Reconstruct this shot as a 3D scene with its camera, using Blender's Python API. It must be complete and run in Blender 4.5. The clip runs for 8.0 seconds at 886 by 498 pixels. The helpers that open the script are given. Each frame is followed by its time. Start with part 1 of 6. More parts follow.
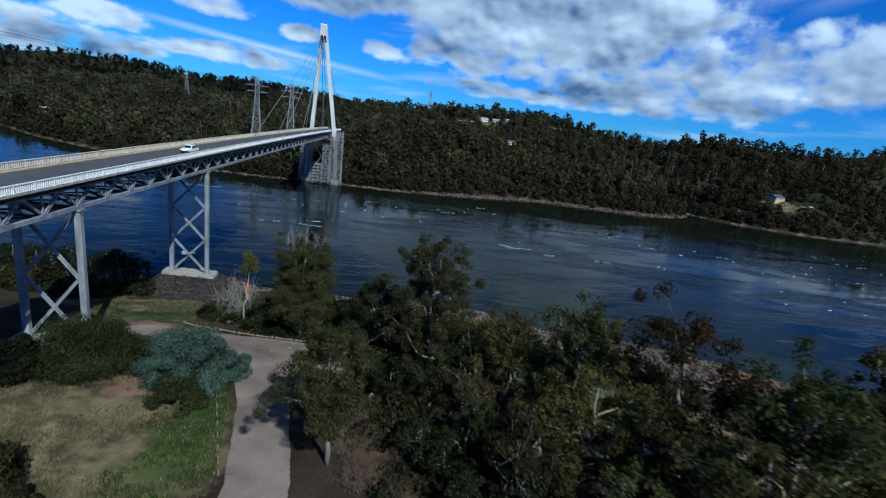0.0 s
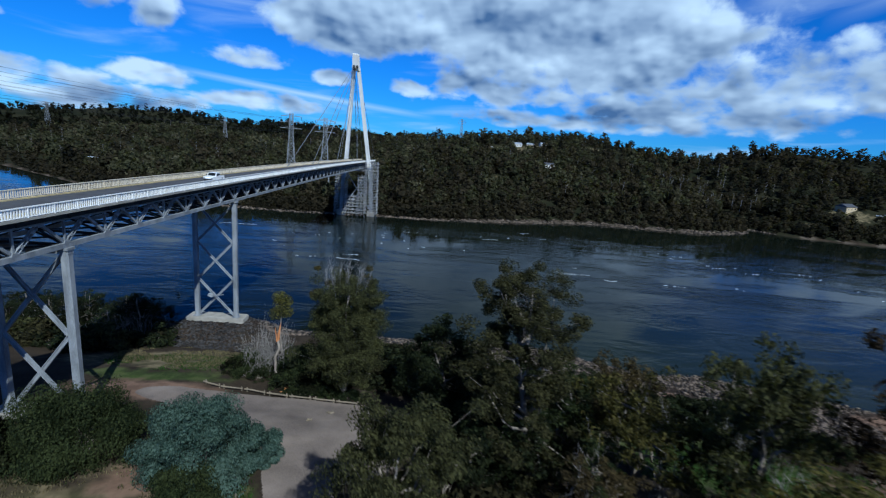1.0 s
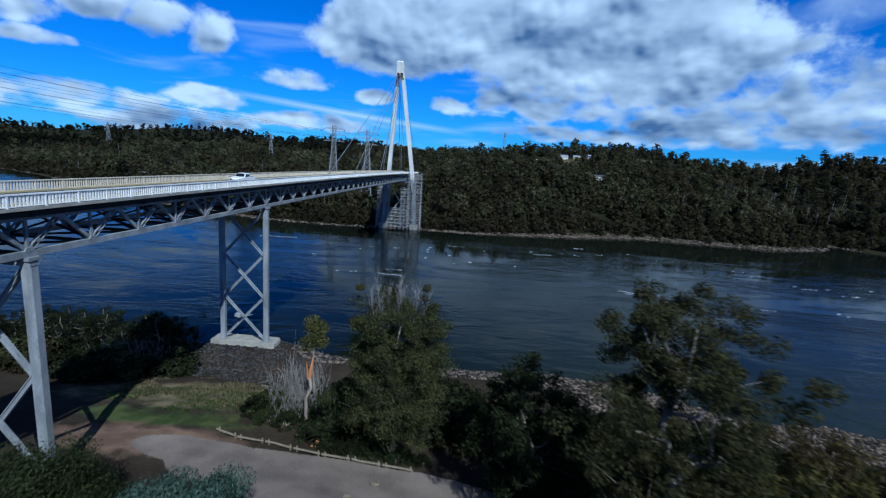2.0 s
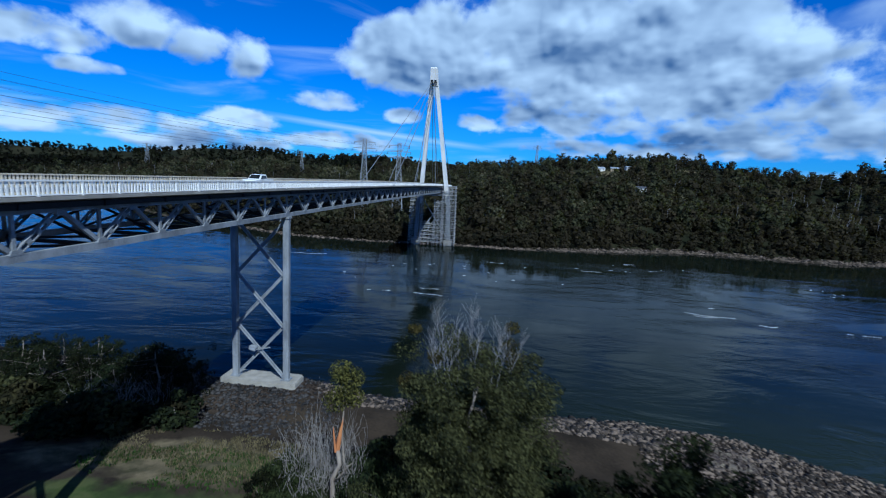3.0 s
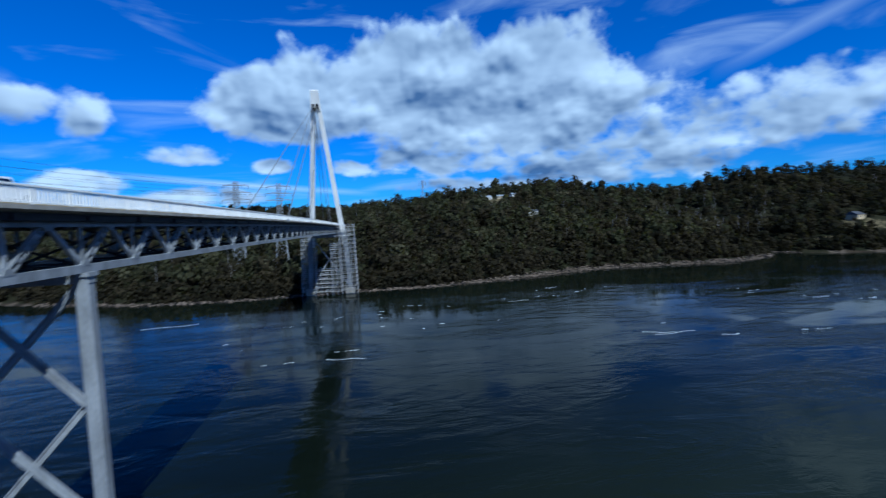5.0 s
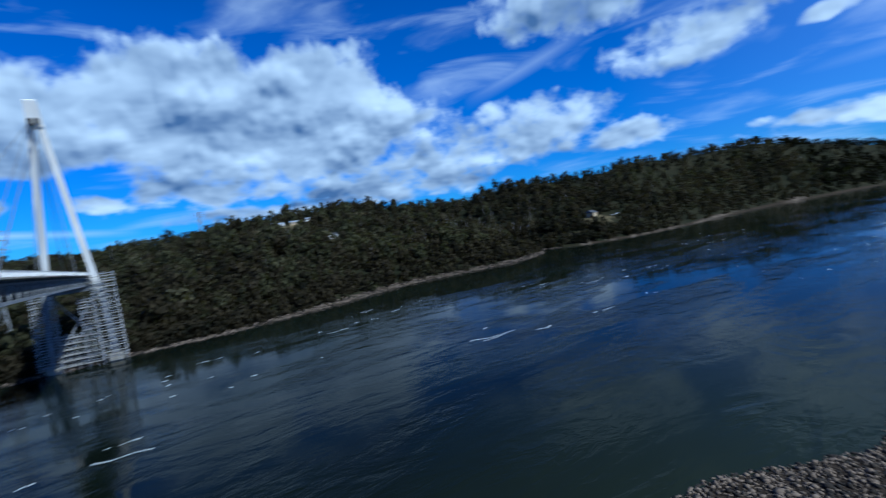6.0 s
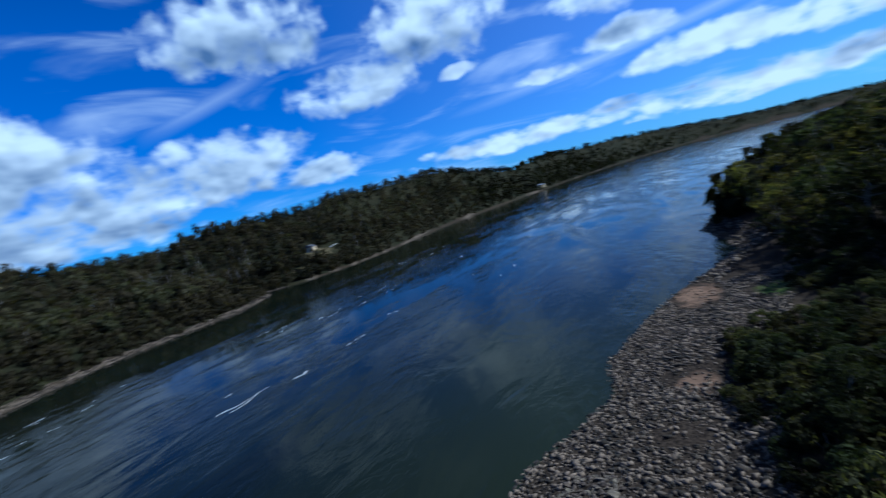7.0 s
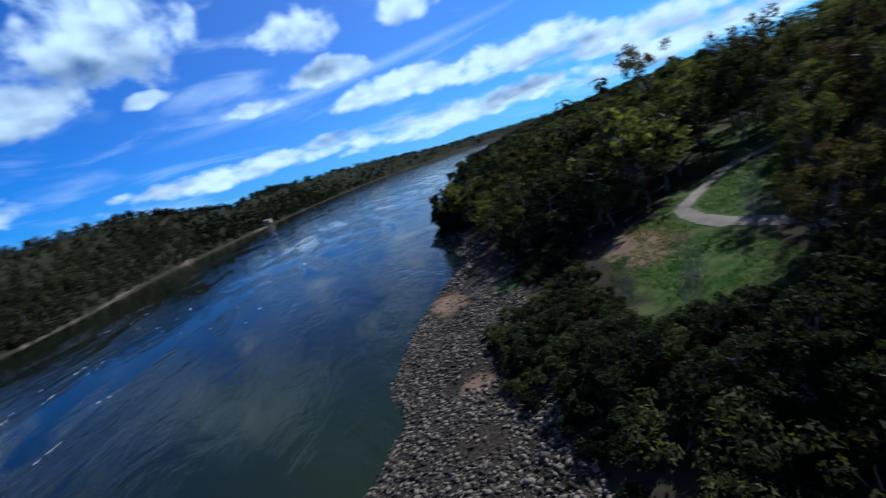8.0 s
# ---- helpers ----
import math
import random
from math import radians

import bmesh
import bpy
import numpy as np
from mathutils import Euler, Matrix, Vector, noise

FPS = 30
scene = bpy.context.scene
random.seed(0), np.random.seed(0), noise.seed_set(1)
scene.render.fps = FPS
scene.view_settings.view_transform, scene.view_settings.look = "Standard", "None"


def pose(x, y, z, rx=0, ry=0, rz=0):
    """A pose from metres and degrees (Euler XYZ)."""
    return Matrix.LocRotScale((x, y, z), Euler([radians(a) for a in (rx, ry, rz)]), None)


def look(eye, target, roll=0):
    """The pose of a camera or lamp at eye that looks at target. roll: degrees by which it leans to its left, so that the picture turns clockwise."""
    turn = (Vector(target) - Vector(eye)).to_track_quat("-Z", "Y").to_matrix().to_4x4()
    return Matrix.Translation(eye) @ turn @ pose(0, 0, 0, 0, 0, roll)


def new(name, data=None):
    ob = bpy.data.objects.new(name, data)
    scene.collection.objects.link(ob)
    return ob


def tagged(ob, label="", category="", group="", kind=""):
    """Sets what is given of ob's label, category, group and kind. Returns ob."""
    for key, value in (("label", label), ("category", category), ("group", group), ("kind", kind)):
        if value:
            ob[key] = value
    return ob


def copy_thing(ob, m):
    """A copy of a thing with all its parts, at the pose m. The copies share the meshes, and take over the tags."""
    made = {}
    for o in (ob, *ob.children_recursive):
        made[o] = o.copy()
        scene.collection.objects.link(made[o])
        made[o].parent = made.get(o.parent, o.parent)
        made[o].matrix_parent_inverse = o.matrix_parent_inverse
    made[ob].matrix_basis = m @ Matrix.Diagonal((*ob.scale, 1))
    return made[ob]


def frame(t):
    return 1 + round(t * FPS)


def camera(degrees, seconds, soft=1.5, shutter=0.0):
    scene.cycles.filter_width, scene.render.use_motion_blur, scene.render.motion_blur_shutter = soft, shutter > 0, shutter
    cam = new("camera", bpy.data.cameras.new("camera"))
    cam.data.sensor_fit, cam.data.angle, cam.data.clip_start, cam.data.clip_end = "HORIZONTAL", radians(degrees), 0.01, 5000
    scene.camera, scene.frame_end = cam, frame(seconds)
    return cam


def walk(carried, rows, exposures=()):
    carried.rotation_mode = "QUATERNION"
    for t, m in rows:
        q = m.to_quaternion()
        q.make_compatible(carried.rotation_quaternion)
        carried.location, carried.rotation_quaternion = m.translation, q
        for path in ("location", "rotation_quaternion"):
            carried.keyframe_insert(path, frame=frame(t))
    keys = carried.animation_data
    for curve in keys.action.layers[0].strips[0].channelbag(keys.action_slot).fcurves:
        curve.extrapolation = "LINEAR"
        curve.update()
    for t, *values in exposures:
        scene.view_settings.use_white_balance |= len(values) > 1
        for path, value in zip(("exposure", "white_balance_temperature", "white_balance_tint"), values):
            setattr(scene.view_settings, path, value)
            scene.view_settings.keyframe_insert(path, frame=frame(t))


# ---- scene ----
cam = camera(87.0, 8.0, soft=1.15, shutter=0.4)
PATH = [
    (0, (46.741, -115.297, 53.537), (46.997, -113.387, 53.001), 8.2),
    (0.5, (45.118, -107.107, 50.903), (45.314, -105.173, 50.43), 6.3),
    (1, (43.106, -98.442, 48.441), (43.208, -96.49, 48.014), 4.6),
    (1.5, (41.298, -90.597, 46.358), (41.313, -88.639, 45.952), 4.2),
    (2, (39.312, -82.43, 44.429), (39.244, -80.466, 44.056), 4.0),
    (3.5, (31.162, -58.279, 39.743), (30.942, -56.311, 39.462), 2.7),
    (4, (28.342, -50.623, 38.304), (28.156, -48.647, 38.066), 1.5),
    (4.2, (27.2, -47.5, 37.9), (27.069, -45.516, 37.683), 1.2),
    (5.3, (22.436, -29.432, 36.423), (22.929, -27.497, 36.306), -4.2),
    (5.5, (21.998, -26.629, 36.432), (22.642, -24.739, 36.32), -5.2),
    (6, (21.7, -19.9, 36.55), (22.791, -18.228, 36.435), -7.9),
    (6.5, (22.3, -13.829, 36.6), (23.799, -12.512, 36.469), -11.2),
    (7, (23.657, -8.3, 36.9), (25.493, -7.533, 36.699), -14.6),
    (7.5, (26.085, -4.6, 37.15), (28.05, -4.379, 36.856), -16.5),
    (8, (29.5, -2.549, 37.4), (31.436, -2.866, 37.011), -18.2),
]
walk(cam, [(t, look(eye, target, roll)) for t, eye, target, roll in PATH], exposures=[(0, 0.08, 5600, 0), (1.5, 0.03, 5300, 0), (3.5, 0.02, 5100, 0), (5.5, 0.05, 5150, 0), (7, 0.2, 5200, 0), (8, 0.3, 5450, 0)])

# ---- sky and sun ----
SUN_AZ, SUN_EL = 156.0, 43.0  # compass degrees from +y towards +x, height in degrees
# cloud banks: azimuth and height of the middle, half-width, reach up and reach down, in degrees
CLOUDS = [(-8, 12.4, 10.5, 6.5, 3.6), (7, 14, 12, 9, 6), (20, 14, 11, 8, 7), (30, 11, 8, 5, 5), (13, 7, 15, 3, 2.2), (34, 8, 11, 4.2, 3.6), (45, 8.6, 7, 4, 3.4), (28, 5.5, 16, 2.4, 2.4),
          (-46, 10.8, 6.5, 2.2, 1.6), (-38.5, 12.4, 5.5, 2.6, 1.8), (-33, 12, 4, 1.6, 2), (-28.6, 11.2, 2.7, 2.6, 2.2), (-20.5, 7.5, 4.4, 1.4, 0.9), (-11.4, 6.4, 2.8, 1.1, 0.8), (-2.4, 6.2, 2.8, 1.3, 0.8),
          (-48, 3.2, 6, 1.6, 1.5), (-38, 3.7, 8, 1.4, 1.6), (-29, 4.8, 5, 1.3, 1.2), (-43, 8.2, 3, 0.9, 0.8),
          (47.5, 10.2, 8, 3.4, 3), (57, 6.4, 6.5, 1.9, 1.4), (51, 21, 10, 5.8, 3), (62, 14.6, 8.5, 3.2, 2.2), (73, 20, 9, 5, 4.4),
          (84, 10.5, 4, 1.1, 0.8), (74, 14, 2.2, 0.9, 0.9), (93, 12.2, 5, 1.8, 1.3), (91, 16.6, 5.6, 2.6, 2), (104, 16, 4, 3, 1.6), (102, 8.3, 9, 2.2, 1.4), (114, 7.6, 9, 2.6, 1.9), (126, 5.6, 9, 2.2, 1.8),
          (84, 4.6, 18, 1.5, 1.2), (108, 3.6, 18, 1.7, 1.6), (130, 3, 14, 1.6, 1.6), (20, 4, 16, 1.2, 1.2), (-33, 2.2, 10, 1.6, 1.6), (-19, 3.2, 7, 1.2, 1.0)]
# thin streaks: from azimuth and height to azimuth and height, half-width, strength
STREAKS = [(-29, 5.8, 1, 3.2, 0.5, 0.75), (70, 9.0, 122, 13.5, 1.2, 0.5), (84, 7.5, 118, 12.5, 0.8, 0.35), (38, 13.5, 54, 19, 1.2, 0.3)]


def sky_world():
    w = bpy.data.worlds.new("sky")
    scene.world = w
    w.use_nodes = True
    n, l = w.node_tree.nodes, w.node_tree.links
    n.clear()
    out, bg, sky = n.new("ShaderNodeOutputWorld"), n.new("ShaderNodeBackground"), n.new("ShaderNodeTexSky")
    sky.sky_type, sky.sun_disc = "NISHITA", False
    sky.sun_elevation, sky.sun_rotation = radians(SUN_EL), radians(SUN_AZ)
    sky.ozone_density, sky.air_density, sky.dust_density = 1.5, 1.0, 0.0
    tint = n.new("ShaderNodeMixRGB")
    tint.blend_type = "MULTIPLY"
    tint.inputs[0].default_value, tint.inputs[2].default_value = 1.0, SKY_TINT
    tc, sep = n.new("ShaderNodeTexCoord"), n.new("ShaderNodeSeparateXYZ")
    l.new(tc.outputs["Generated"], sep.inputs[0])

    def m(op, a, b=None, clamp=False, c=None):
        k = n.new("ShaderNodeMath")
        if c is not None:
            k.inputs[2].default_value = c
        k.operation, k.use_clamp = op, clamp
        for i, v in enumerate((a, b)):
            if isinstance(v, (int, float)):
                k.inputs[i].default_value = v
            elif v is not None:
                l.new(v, k.inputs[i])
        return k.outputs[0]

    def smooth(v, lo, hi):
        k = n.new("ShaderNodeMapRange")
        k.interpolation_type = "SMOOTHSTEP"
        k.inputs["From Min"].default_value, k.inputs["From Max"].default_value = lo, hi
        l.new(v, k.inputs["Value"])
        return k.outputs[0]

    azi = m("MULTIPLY", m("ARCTAN2", sep.outputs[0], sep.outputs[1]), 57.2958)
    ele = m("MULTIPLY", m("ARCSINE", sep.outputs[2]), 57.2958)

    def place(lift, side=0.0):
        """Where a point of the cloud deck lies: puffs draw together towards the horizon."""
        up = m("MULTIPLY", m("MAXIMUM", m("ADD", ele, lift + 1.2), 0.0), 1 / 57.3)
        pos = n.new("ShaderNodeCombineXYZ")
        l.new(m("MULTIPLY", m("ADD", azi, side), 0.085), pos.inputs[0])
        l.new(m("MULTIPLY", m("POWER", up, 0.55), 5.5), pos.inputs[1])
        return pos.outputs[0]

    def billows(pos, scale, detail, soft):
        """Rounded heaps, 0 in the clefts and 1 on the domes."""
        t = n.new("ShaderNodeTexVoronoi")
        t.feature, t.voronoi_dimensions = "SMOOTH_F1", "2D"
        t.inputs["Scale"].default_value, t.inputs["Detail"].default_value, t.inputs["Roughness"].default_value = scale, detail, 0.55
        t.inputs["Smoothness"].default_value = soft
        l.new(pos, t.inputs["Vector"])
        return m("SUBTRACT", 1.0, m("MULTIPLY", t.outputs["Distance"], 1.25), True)

    def swell(pos, scale, detail, seed):
        mp = n.new("ShaderNodeMapping")
        mp.inputs["Location"].default_value = (seed, seed * 0.7, 0)
        l.new(pos, mp.inputs[0])
        t = n.new("ShaderNodeTexNoise")
        t.inputs["Scale"].default_value, t.inputs["Detail"].default_value, t.inputs["Roughness"].default_value = scale, detail, 0.55
        t.inputs["Distortion"].default_value = 0.2
        l.new(mp.outputs[0], t.inputs["Vector"])
        return t.outputs["Fac"]

    def stretched(pos):
        mp = n.new("ShaderNodeMapping")
        mp.inputs["Scale"].default_value = (0.75, 1.35, 1)
        l.new(pos, mp.inputs[0])
        return mp.outputs[0]

    def banks(lift, least=0.0):
        best = None
        for a0, e0, ra, up, dn in CLOUDS:
            if ra * up < least:
                continue
            du = m("MULTIPLY", m("SUBTRACT", azi, a0), 1 / ra)
            h = m("SUBTRACT", ele, e0 - lift)
            dv = m("MAXIMUM", m("MULTIPLY", h, 1 / up), m("MULTIPLY", h, -1 / dn))
            k = m("SUBTRACT", 1.0, m("ADD", m("MULTIPLY", du, du), m("MULTIPLY", dv, dv)))
            best = k if best is None else m("MAXIMUM", best, k)
        return m("MINIMUM", m("MAXIMUM", best, -1.2), 0.8)

    here_at, up_at = place(0.0), place(2.2, 0.8)
    heap = billows(here_at, 2.0, 2.0, 0.5)
    heap_up = billows(place(0.8, 0.4), 2.0, 2.0, 0.5)
    bank = banks(0.0)
    here = m("ADD", m("ADD", m("MULTIPLY", bank, 0.42), m("MULTIPLY", smooth(banks(0.0, 62.0), -0.2, 0.6), 0.3)), m("ADD", m("MULTIPLY", m("SUBTRACT", swell(here_at, 1.5, 5, 3.0), 0.5), 0.8), m("ADD", m("MULTIPLY", m("SUBTRACT", swell(here_at, 3.6, 7, 5.0), 0.5), 1.05), m("MULTIPLY", m("SUBTRACT", heap, 0.35), 0.3))))
    thick = m("ADD", m("MULTIPLY", banks(3.0), 0.5), m("MULTIPLY", m("SUBTRACT", swell(up_at, 1.5, 5, 3.0), 0.5), 0.9))
    cover = smooth(here, -0.1, 0.3)
    # light on the tops and rims, grey where there is much cloud above
    rows = [swell(stretched(place(up, up * 0.3)), 1.5, 3.2, 8.0) for up in (0.0, 2.2)]
    tone = m("SUBTRACT", 0.72, m("MULTIPLY", smooth(thick, -0.3, 0.5), 0.30))
    tone = m("ADD", tone, m("MULTIPLY", m("SUBTRACT", *rows), 1.75))
    tone = m("ADD", tone, m("MULTIPLY", m("SUBTRACT", heap, heap_up), 0.5))
    tone = m("ADD", tone, m("MULTIPLY", smooth(here, 0.35, -0.05), 0.2))
    # brighter towards the sun
    tone = m("ADD", tone, m("MULTIPLY", smooth(azi, 60.0, 110.0), 0.22), True)

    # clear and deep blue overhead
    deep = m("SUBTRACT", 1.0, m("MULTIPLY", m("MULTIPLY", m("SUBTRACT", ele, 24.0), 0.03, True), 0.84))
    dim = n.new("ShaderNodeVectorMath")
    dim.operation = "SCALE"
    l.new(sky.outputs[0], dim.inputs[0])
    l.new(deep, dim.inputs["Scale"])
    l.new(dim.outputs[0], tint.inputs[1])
    # thin high streaks
    st = n.new("ShaderNodeMapping")
    st.inputs["Scale"].default_value, st.inputs["Rotation"].default_value = (0.45, 1.7, 1), (0, 0, radians(14))
    l.new(here_at, st.inputs[0])
    tn = n.new("ShaderNodeTexNoise")
    tn.inputs["Scale"].default_value, tn.inputs["Detail"].default_value, tn.inputs["Distortion"].default_value = 1.6, 8, 0.6
    l.new(st.outputs[0], tn.inputs["Vector"])
    wisps = m("MULTIPLY", smooth(tn.outputs["Fac"], 0.5, 0.8), 0.5)
    # a thin veil towards the sun
    wisps = m("ADD", wisps, m("MULTIPLY", m("MULTIPLY", m("SUBTRACT", azi, 55.0), 0.022, True), 0.12))
    # long straight streaks of high thin cloud
    for a0, e0, a1, e1, wide, much in STREAKS:
        run, rise = a1 - a0, e1 - e0
        u = m("MULTIPLY", m("SUBTRACT", azi, a0), 1 / run)
        off = m("ABSOLUTE", m("SUBTRACT", ele, m("MULTIPLY_ADD", u, rise, False, e0)))
        ends = m("MULTIPLY", m("MULTIPLY", u, m("SUBTRACT", 1.0, u)), 4.0, True)
        band = m("MULTIPLY", m("SUBTRACT", 1.0, m("MULTIPLY", off, 1 / wide)), m("MULTIPLY", ends, much), True)
        wisps = m("MAXIMUM", wisps, m("MULTIPLY", band, m("ADD", m("MULTIPLY", tn.outputs["Fac"], 1.4), 0.1), True))
    col = n.new("ShaderNodeMixRGB")
    col.inputs[1].default_value, col.inputs[2].default_value = CLOUD_DARK, CLOUD_LIGHT
    l.new(tone, col.inputs[0])
    thin = n.new("ShaderNodeMixRGB")
    thin.inputs[2].default_value = CLOUD_LIGHT
    l.new(wisps, thin.inputs[0])
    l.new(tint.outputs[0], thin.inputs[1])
    mix = n.new("ShaderNodeMixRGB")
    l.new(cover, mix.inputs[0])
    l.new(thin.outputs[0], mix.inputs[1])
    l.new(col.outputs[0], mix.inputs[2])
    l.new(mix.outputs[0], bg.inputs[0])
    bg.inputs[1].default_value = SKY_STRENGTH
    l.new(bg.outputs[0], out.inputs[0])


SKY_TINT, SKY_STRENGTH = (0.18, 0.68, 1.72, 1), 0.061
CLOUD_DARK, CLOUD_LIGHT = (1.3, 2.4, 4.9, 1), (10.5, 12.3, 14.9, 1)
sky_world()
sun = new("sun", bpy.data.lights.new("sun", "SUN"))
sun.data.energy, sun.data.angle, sun.data.color = 5.0, radians(0.5), (1.0, 0.96, 0.9)
az, el = radians(SUN_AZ), radians(SUN_EL)
sun.matrix_world = look((60, -120, 160), (60 - math.sin(az) * math.cos(el), -120 - math.cos(az) * math.cos(el), 160 - math.sin(el)))


# ---- materials ----
def mat(name, base, second=None, scale=3.0, rough=0.8, metal=0.0, bump=0.2, fine=30.0, spec=0.3, island=0.0, detail=6, stretch=None):
    """A surface with two colours mixed by coarse and fine noise, and fine relief."""
    mt = bpy.data.materials.new(name)
    mt.use_nodes = True
    n, l = mt.node_tree.nodes, mt.node_tree.links
    b = n["Principled BSDF"]
    second = second or tuple(c * 0.75 for c in base)
    tc = n.new("ShaderNodeTexCoord")
    vec = tc.outputs["Object"]
    if stretch:
        mp = n.new("ShaderNodeMapping")
        mp.inputs["Scale"].default_value = stretch
        l.new(vec, mp.inputs[0])
        vec = mp.outputs[0]
    t1, t2 = n.new("ShaderNodeTexNoise"), n.new("ShaderNodeTexNoise")
    t1.inputs["Scale"].default_value, t1.inputs["Detail"].default_value = scale, detail
    t2.inputs["Scale"].default_value, t2.inputs["Detail"].default_value = fine, 4
    l.new(vec, t1.inputs["Vector"])
    l.new(vec, t2.inputs["Vector"])
    ad = n.new("ShaderNodeMath")
    ad.operation = "MULTIPLY_ADD"
    l.new(t2.outputs["Fac"], ad.inputs[0])
    ad.inputs[1].default_value = 0.45
    sb = n.new("ShaderNodeMath")
    sb.operation = "SUBTRACT"
    l.new(t1.outputs["Fac"], sb.inputs[0])
    sb.inputs[1].default_value = 0.22
    l.new(sb.outputs[0], ad.inputs[2])
    fac = ad.outputs[0]
    if island:
        ge = n.new("ShaderNodeNewGeometry")
        k = n.new("ShaderNodeMath")
        k.operation = "MULTIPLY_ADD"
        l.new(ge.outputs["Random Per Island"], k.inputs[0])
        k.inputs[1].default_value = island
        l.new(fac, k.inputs[2])
        k2 = n.new("ShaderNodeMath")
        k2.operation = "SUBTRACT"
        l.new(k.outputs[0], k2.inputs[0])
        k2.inputs[1].default_value = island / 2
        fac = k2.outputs[0]
    rp = n.new("ShaderNodeValToRGB")
    rp.color_ramp.elements[0].position, rp.color_ramp.elements[1].position = 0.3, 0.7
    rp.color_ramp.elements[0].color, rp.color_ramp.elements[1].color = (*second, 1), (*base, 1)
    l.new(fac, rp.inputs[0])
    l.new(rp.outputs[0], b.inputs["Base Color"])
    b.inputs["Roughness"].default_value, b.inputs["Metallic"].default_value = rough, metal
    b.inputs["Specular IOR Level"].default_value = spec
    if bump:
        bp = n.new("ShaderNodeBump")
        bp.inputs["Strength"].default_value, bp.inputs["Distance"].default_value = bump, 0.05
        l.new(fac, bp.inputs["Height"])
        l.new(bp.outputs[0], b.inputs["Normal"])
    return mt


def leaf_mat(name, base, second, island=0.6, rough=0.75, spec=0.08, scale=0.25):
    mt = mat(name, base, second, scale=scale, rough=rough, bump=0.0, fine=2.0, spec=spec, island=island, detail=3)
    n, l = mt.node_tree.nodes, mt.node_tree.links
    b, out = n["Principled BSDF"], n["Material Output"]
    thin, mix = n.new("ShaderNodeBsdfTranslucent"), n.new("ShaderNodeMixShader")
    thin.name = "Light Through"
    warm = n.new("ShaderNodeMixRGB")
    warm.blend_type = "MULTIPLY"
    warm.inputs[0].default_value, warm.inputs[2].default_value = 1.0, (1.5, 1.55, 0.7, 1)
    l.new(b.inputs["Base Color"].links[0].from_socket, warm.inputs[1])
    l.new(warm.outputs[0], thin.inputs["Color"])
    mix.inputs[0].default_value = 0.42
    l.new(b.outputs[0], mix.inputs[1])
    l.new(thin.outputs[0], mix.inputs[2])
    l.new(mix.outputs[0], out.inputs["Surface"])
    return mt


STEEL_GREY = mat("painted grey steel", (0.26, 0.275, 0.295), (0.13, 0.138, 0.15), scale=0.8, rough=0.55, fine=9, spec=0.2, stretch=(1, 1, 0.35))
STEEL_WHITE = mat("painted white steel", (0.86, 0.85, 0.81), (0.70, 0.69, 0.66), scale=0.4, rough=0.45, fine=7, bump=0.08, stretch=(1, 1, 0.25))
STEEL_CREAM = mat("cream painted steel", (0.66, 0.58, 0.45), (0.52, 0.45, 0.34), scale=0.4, rough=0.5, fine=7, bump=0.08, stretch=(1, 1, 0.25))
# shade below the deck is put into the colour of its beams and braces
STEEL_DARK = mat("dark steel with deck shade", (0.020, 0.021, 0.024), (0.010, 0.011, 0.013), scale=2, rough=0.6, metal=0.1, spec=0.2)
CABLE = mat("grey cable steel", (0.22, 0.23, 0.25), (0.15, 0.16, 0.17), scale=1, rough=0.5, metal=0.3)
CONCRETE = mat("weathered concrete", (0.33, 0.31, 0.27), (0.20, 0.185, 0.16), scale=0.7, rough=0.9, fine=14, bump=0.3)
ASPHALT = mat("asphalt", (0.075, 0.075, 0.08), (0.05, 0.05, 0.052), scale=0.5, rough=0.85, fine=25)
GRAVEL = mat("pale gravel road", (0.215, 0.174, 0.148), (0.108, 0.086, 0.073), scale=0.22, rough=0.95, fine=7, bump=0.4)
BARK = mat("pale gum bark", (0.26, 0.225, 0.19), (0.12, 0.095, 0.078), scale=1.5, rough=0.9, fine=12, bump=0.4, stretch=(1, 1, 0.3))
PALE_WOOD = mat("bleached bare wood", (0.29, 0.275, 0.27), (0.16, 0.15, 0.147), scale=2, rough=0.85, fine=12)
DEADWOOD = mat("grey dead wood", (0.26, 0.24, 0.225), (0.15, 0.135, 0.125), scale=2, rough=0.9, fine=15)
ROCK = mat("grey brown shore rock", (0.150, 0.115, 0.090), (0.017, 0.0135, 0.011), scale=0.3, rough=0.9, fine=5, island=1.0, bump=0.5)
LEAF_GUM = leaf_mat("gum leaves", (0.064, 0.061, 0.026), (0.017, 0.018, 0.009))
LEAF_OLIVE = leaf_mat("yellow olive gum leaves", (0.110, 0.098, 0.030), (0.024, 0.025, 0.010))
LEAF_BUSH = leaf_mat("green bush leaves", (0.052, 0.064, 0.024), (0.014, 0.021, 0.009))
LEAF_BROWN = leaf_mat("brownish gum leaves", (0.074, 0.055, 0.026), (0.020, 0.016, 0.009))
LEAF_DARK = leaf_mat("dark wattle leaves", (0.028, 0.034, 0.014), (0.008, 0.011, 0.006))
LEAF_BLUE = leaf_mat("blue green wattle leaves", (0.10, 0.148, 0.122), (0.030, 0.055, 0.044))
LEAF_FAR = leaf_mat("far forest leaves", (0.070, 0.065, 0.044), (0.030, 0.030, 0.022), island=0.3, scale=0.3)
# darkened colour: includes the cloud shade lying over the back ridges
LEAF_DISTANT = leaf_mat("distant forest leaves with cloud shade", (0.016, 0.017, 0.010), (0.005, 0.006, 0.004), island=0.6, scale=0.006)


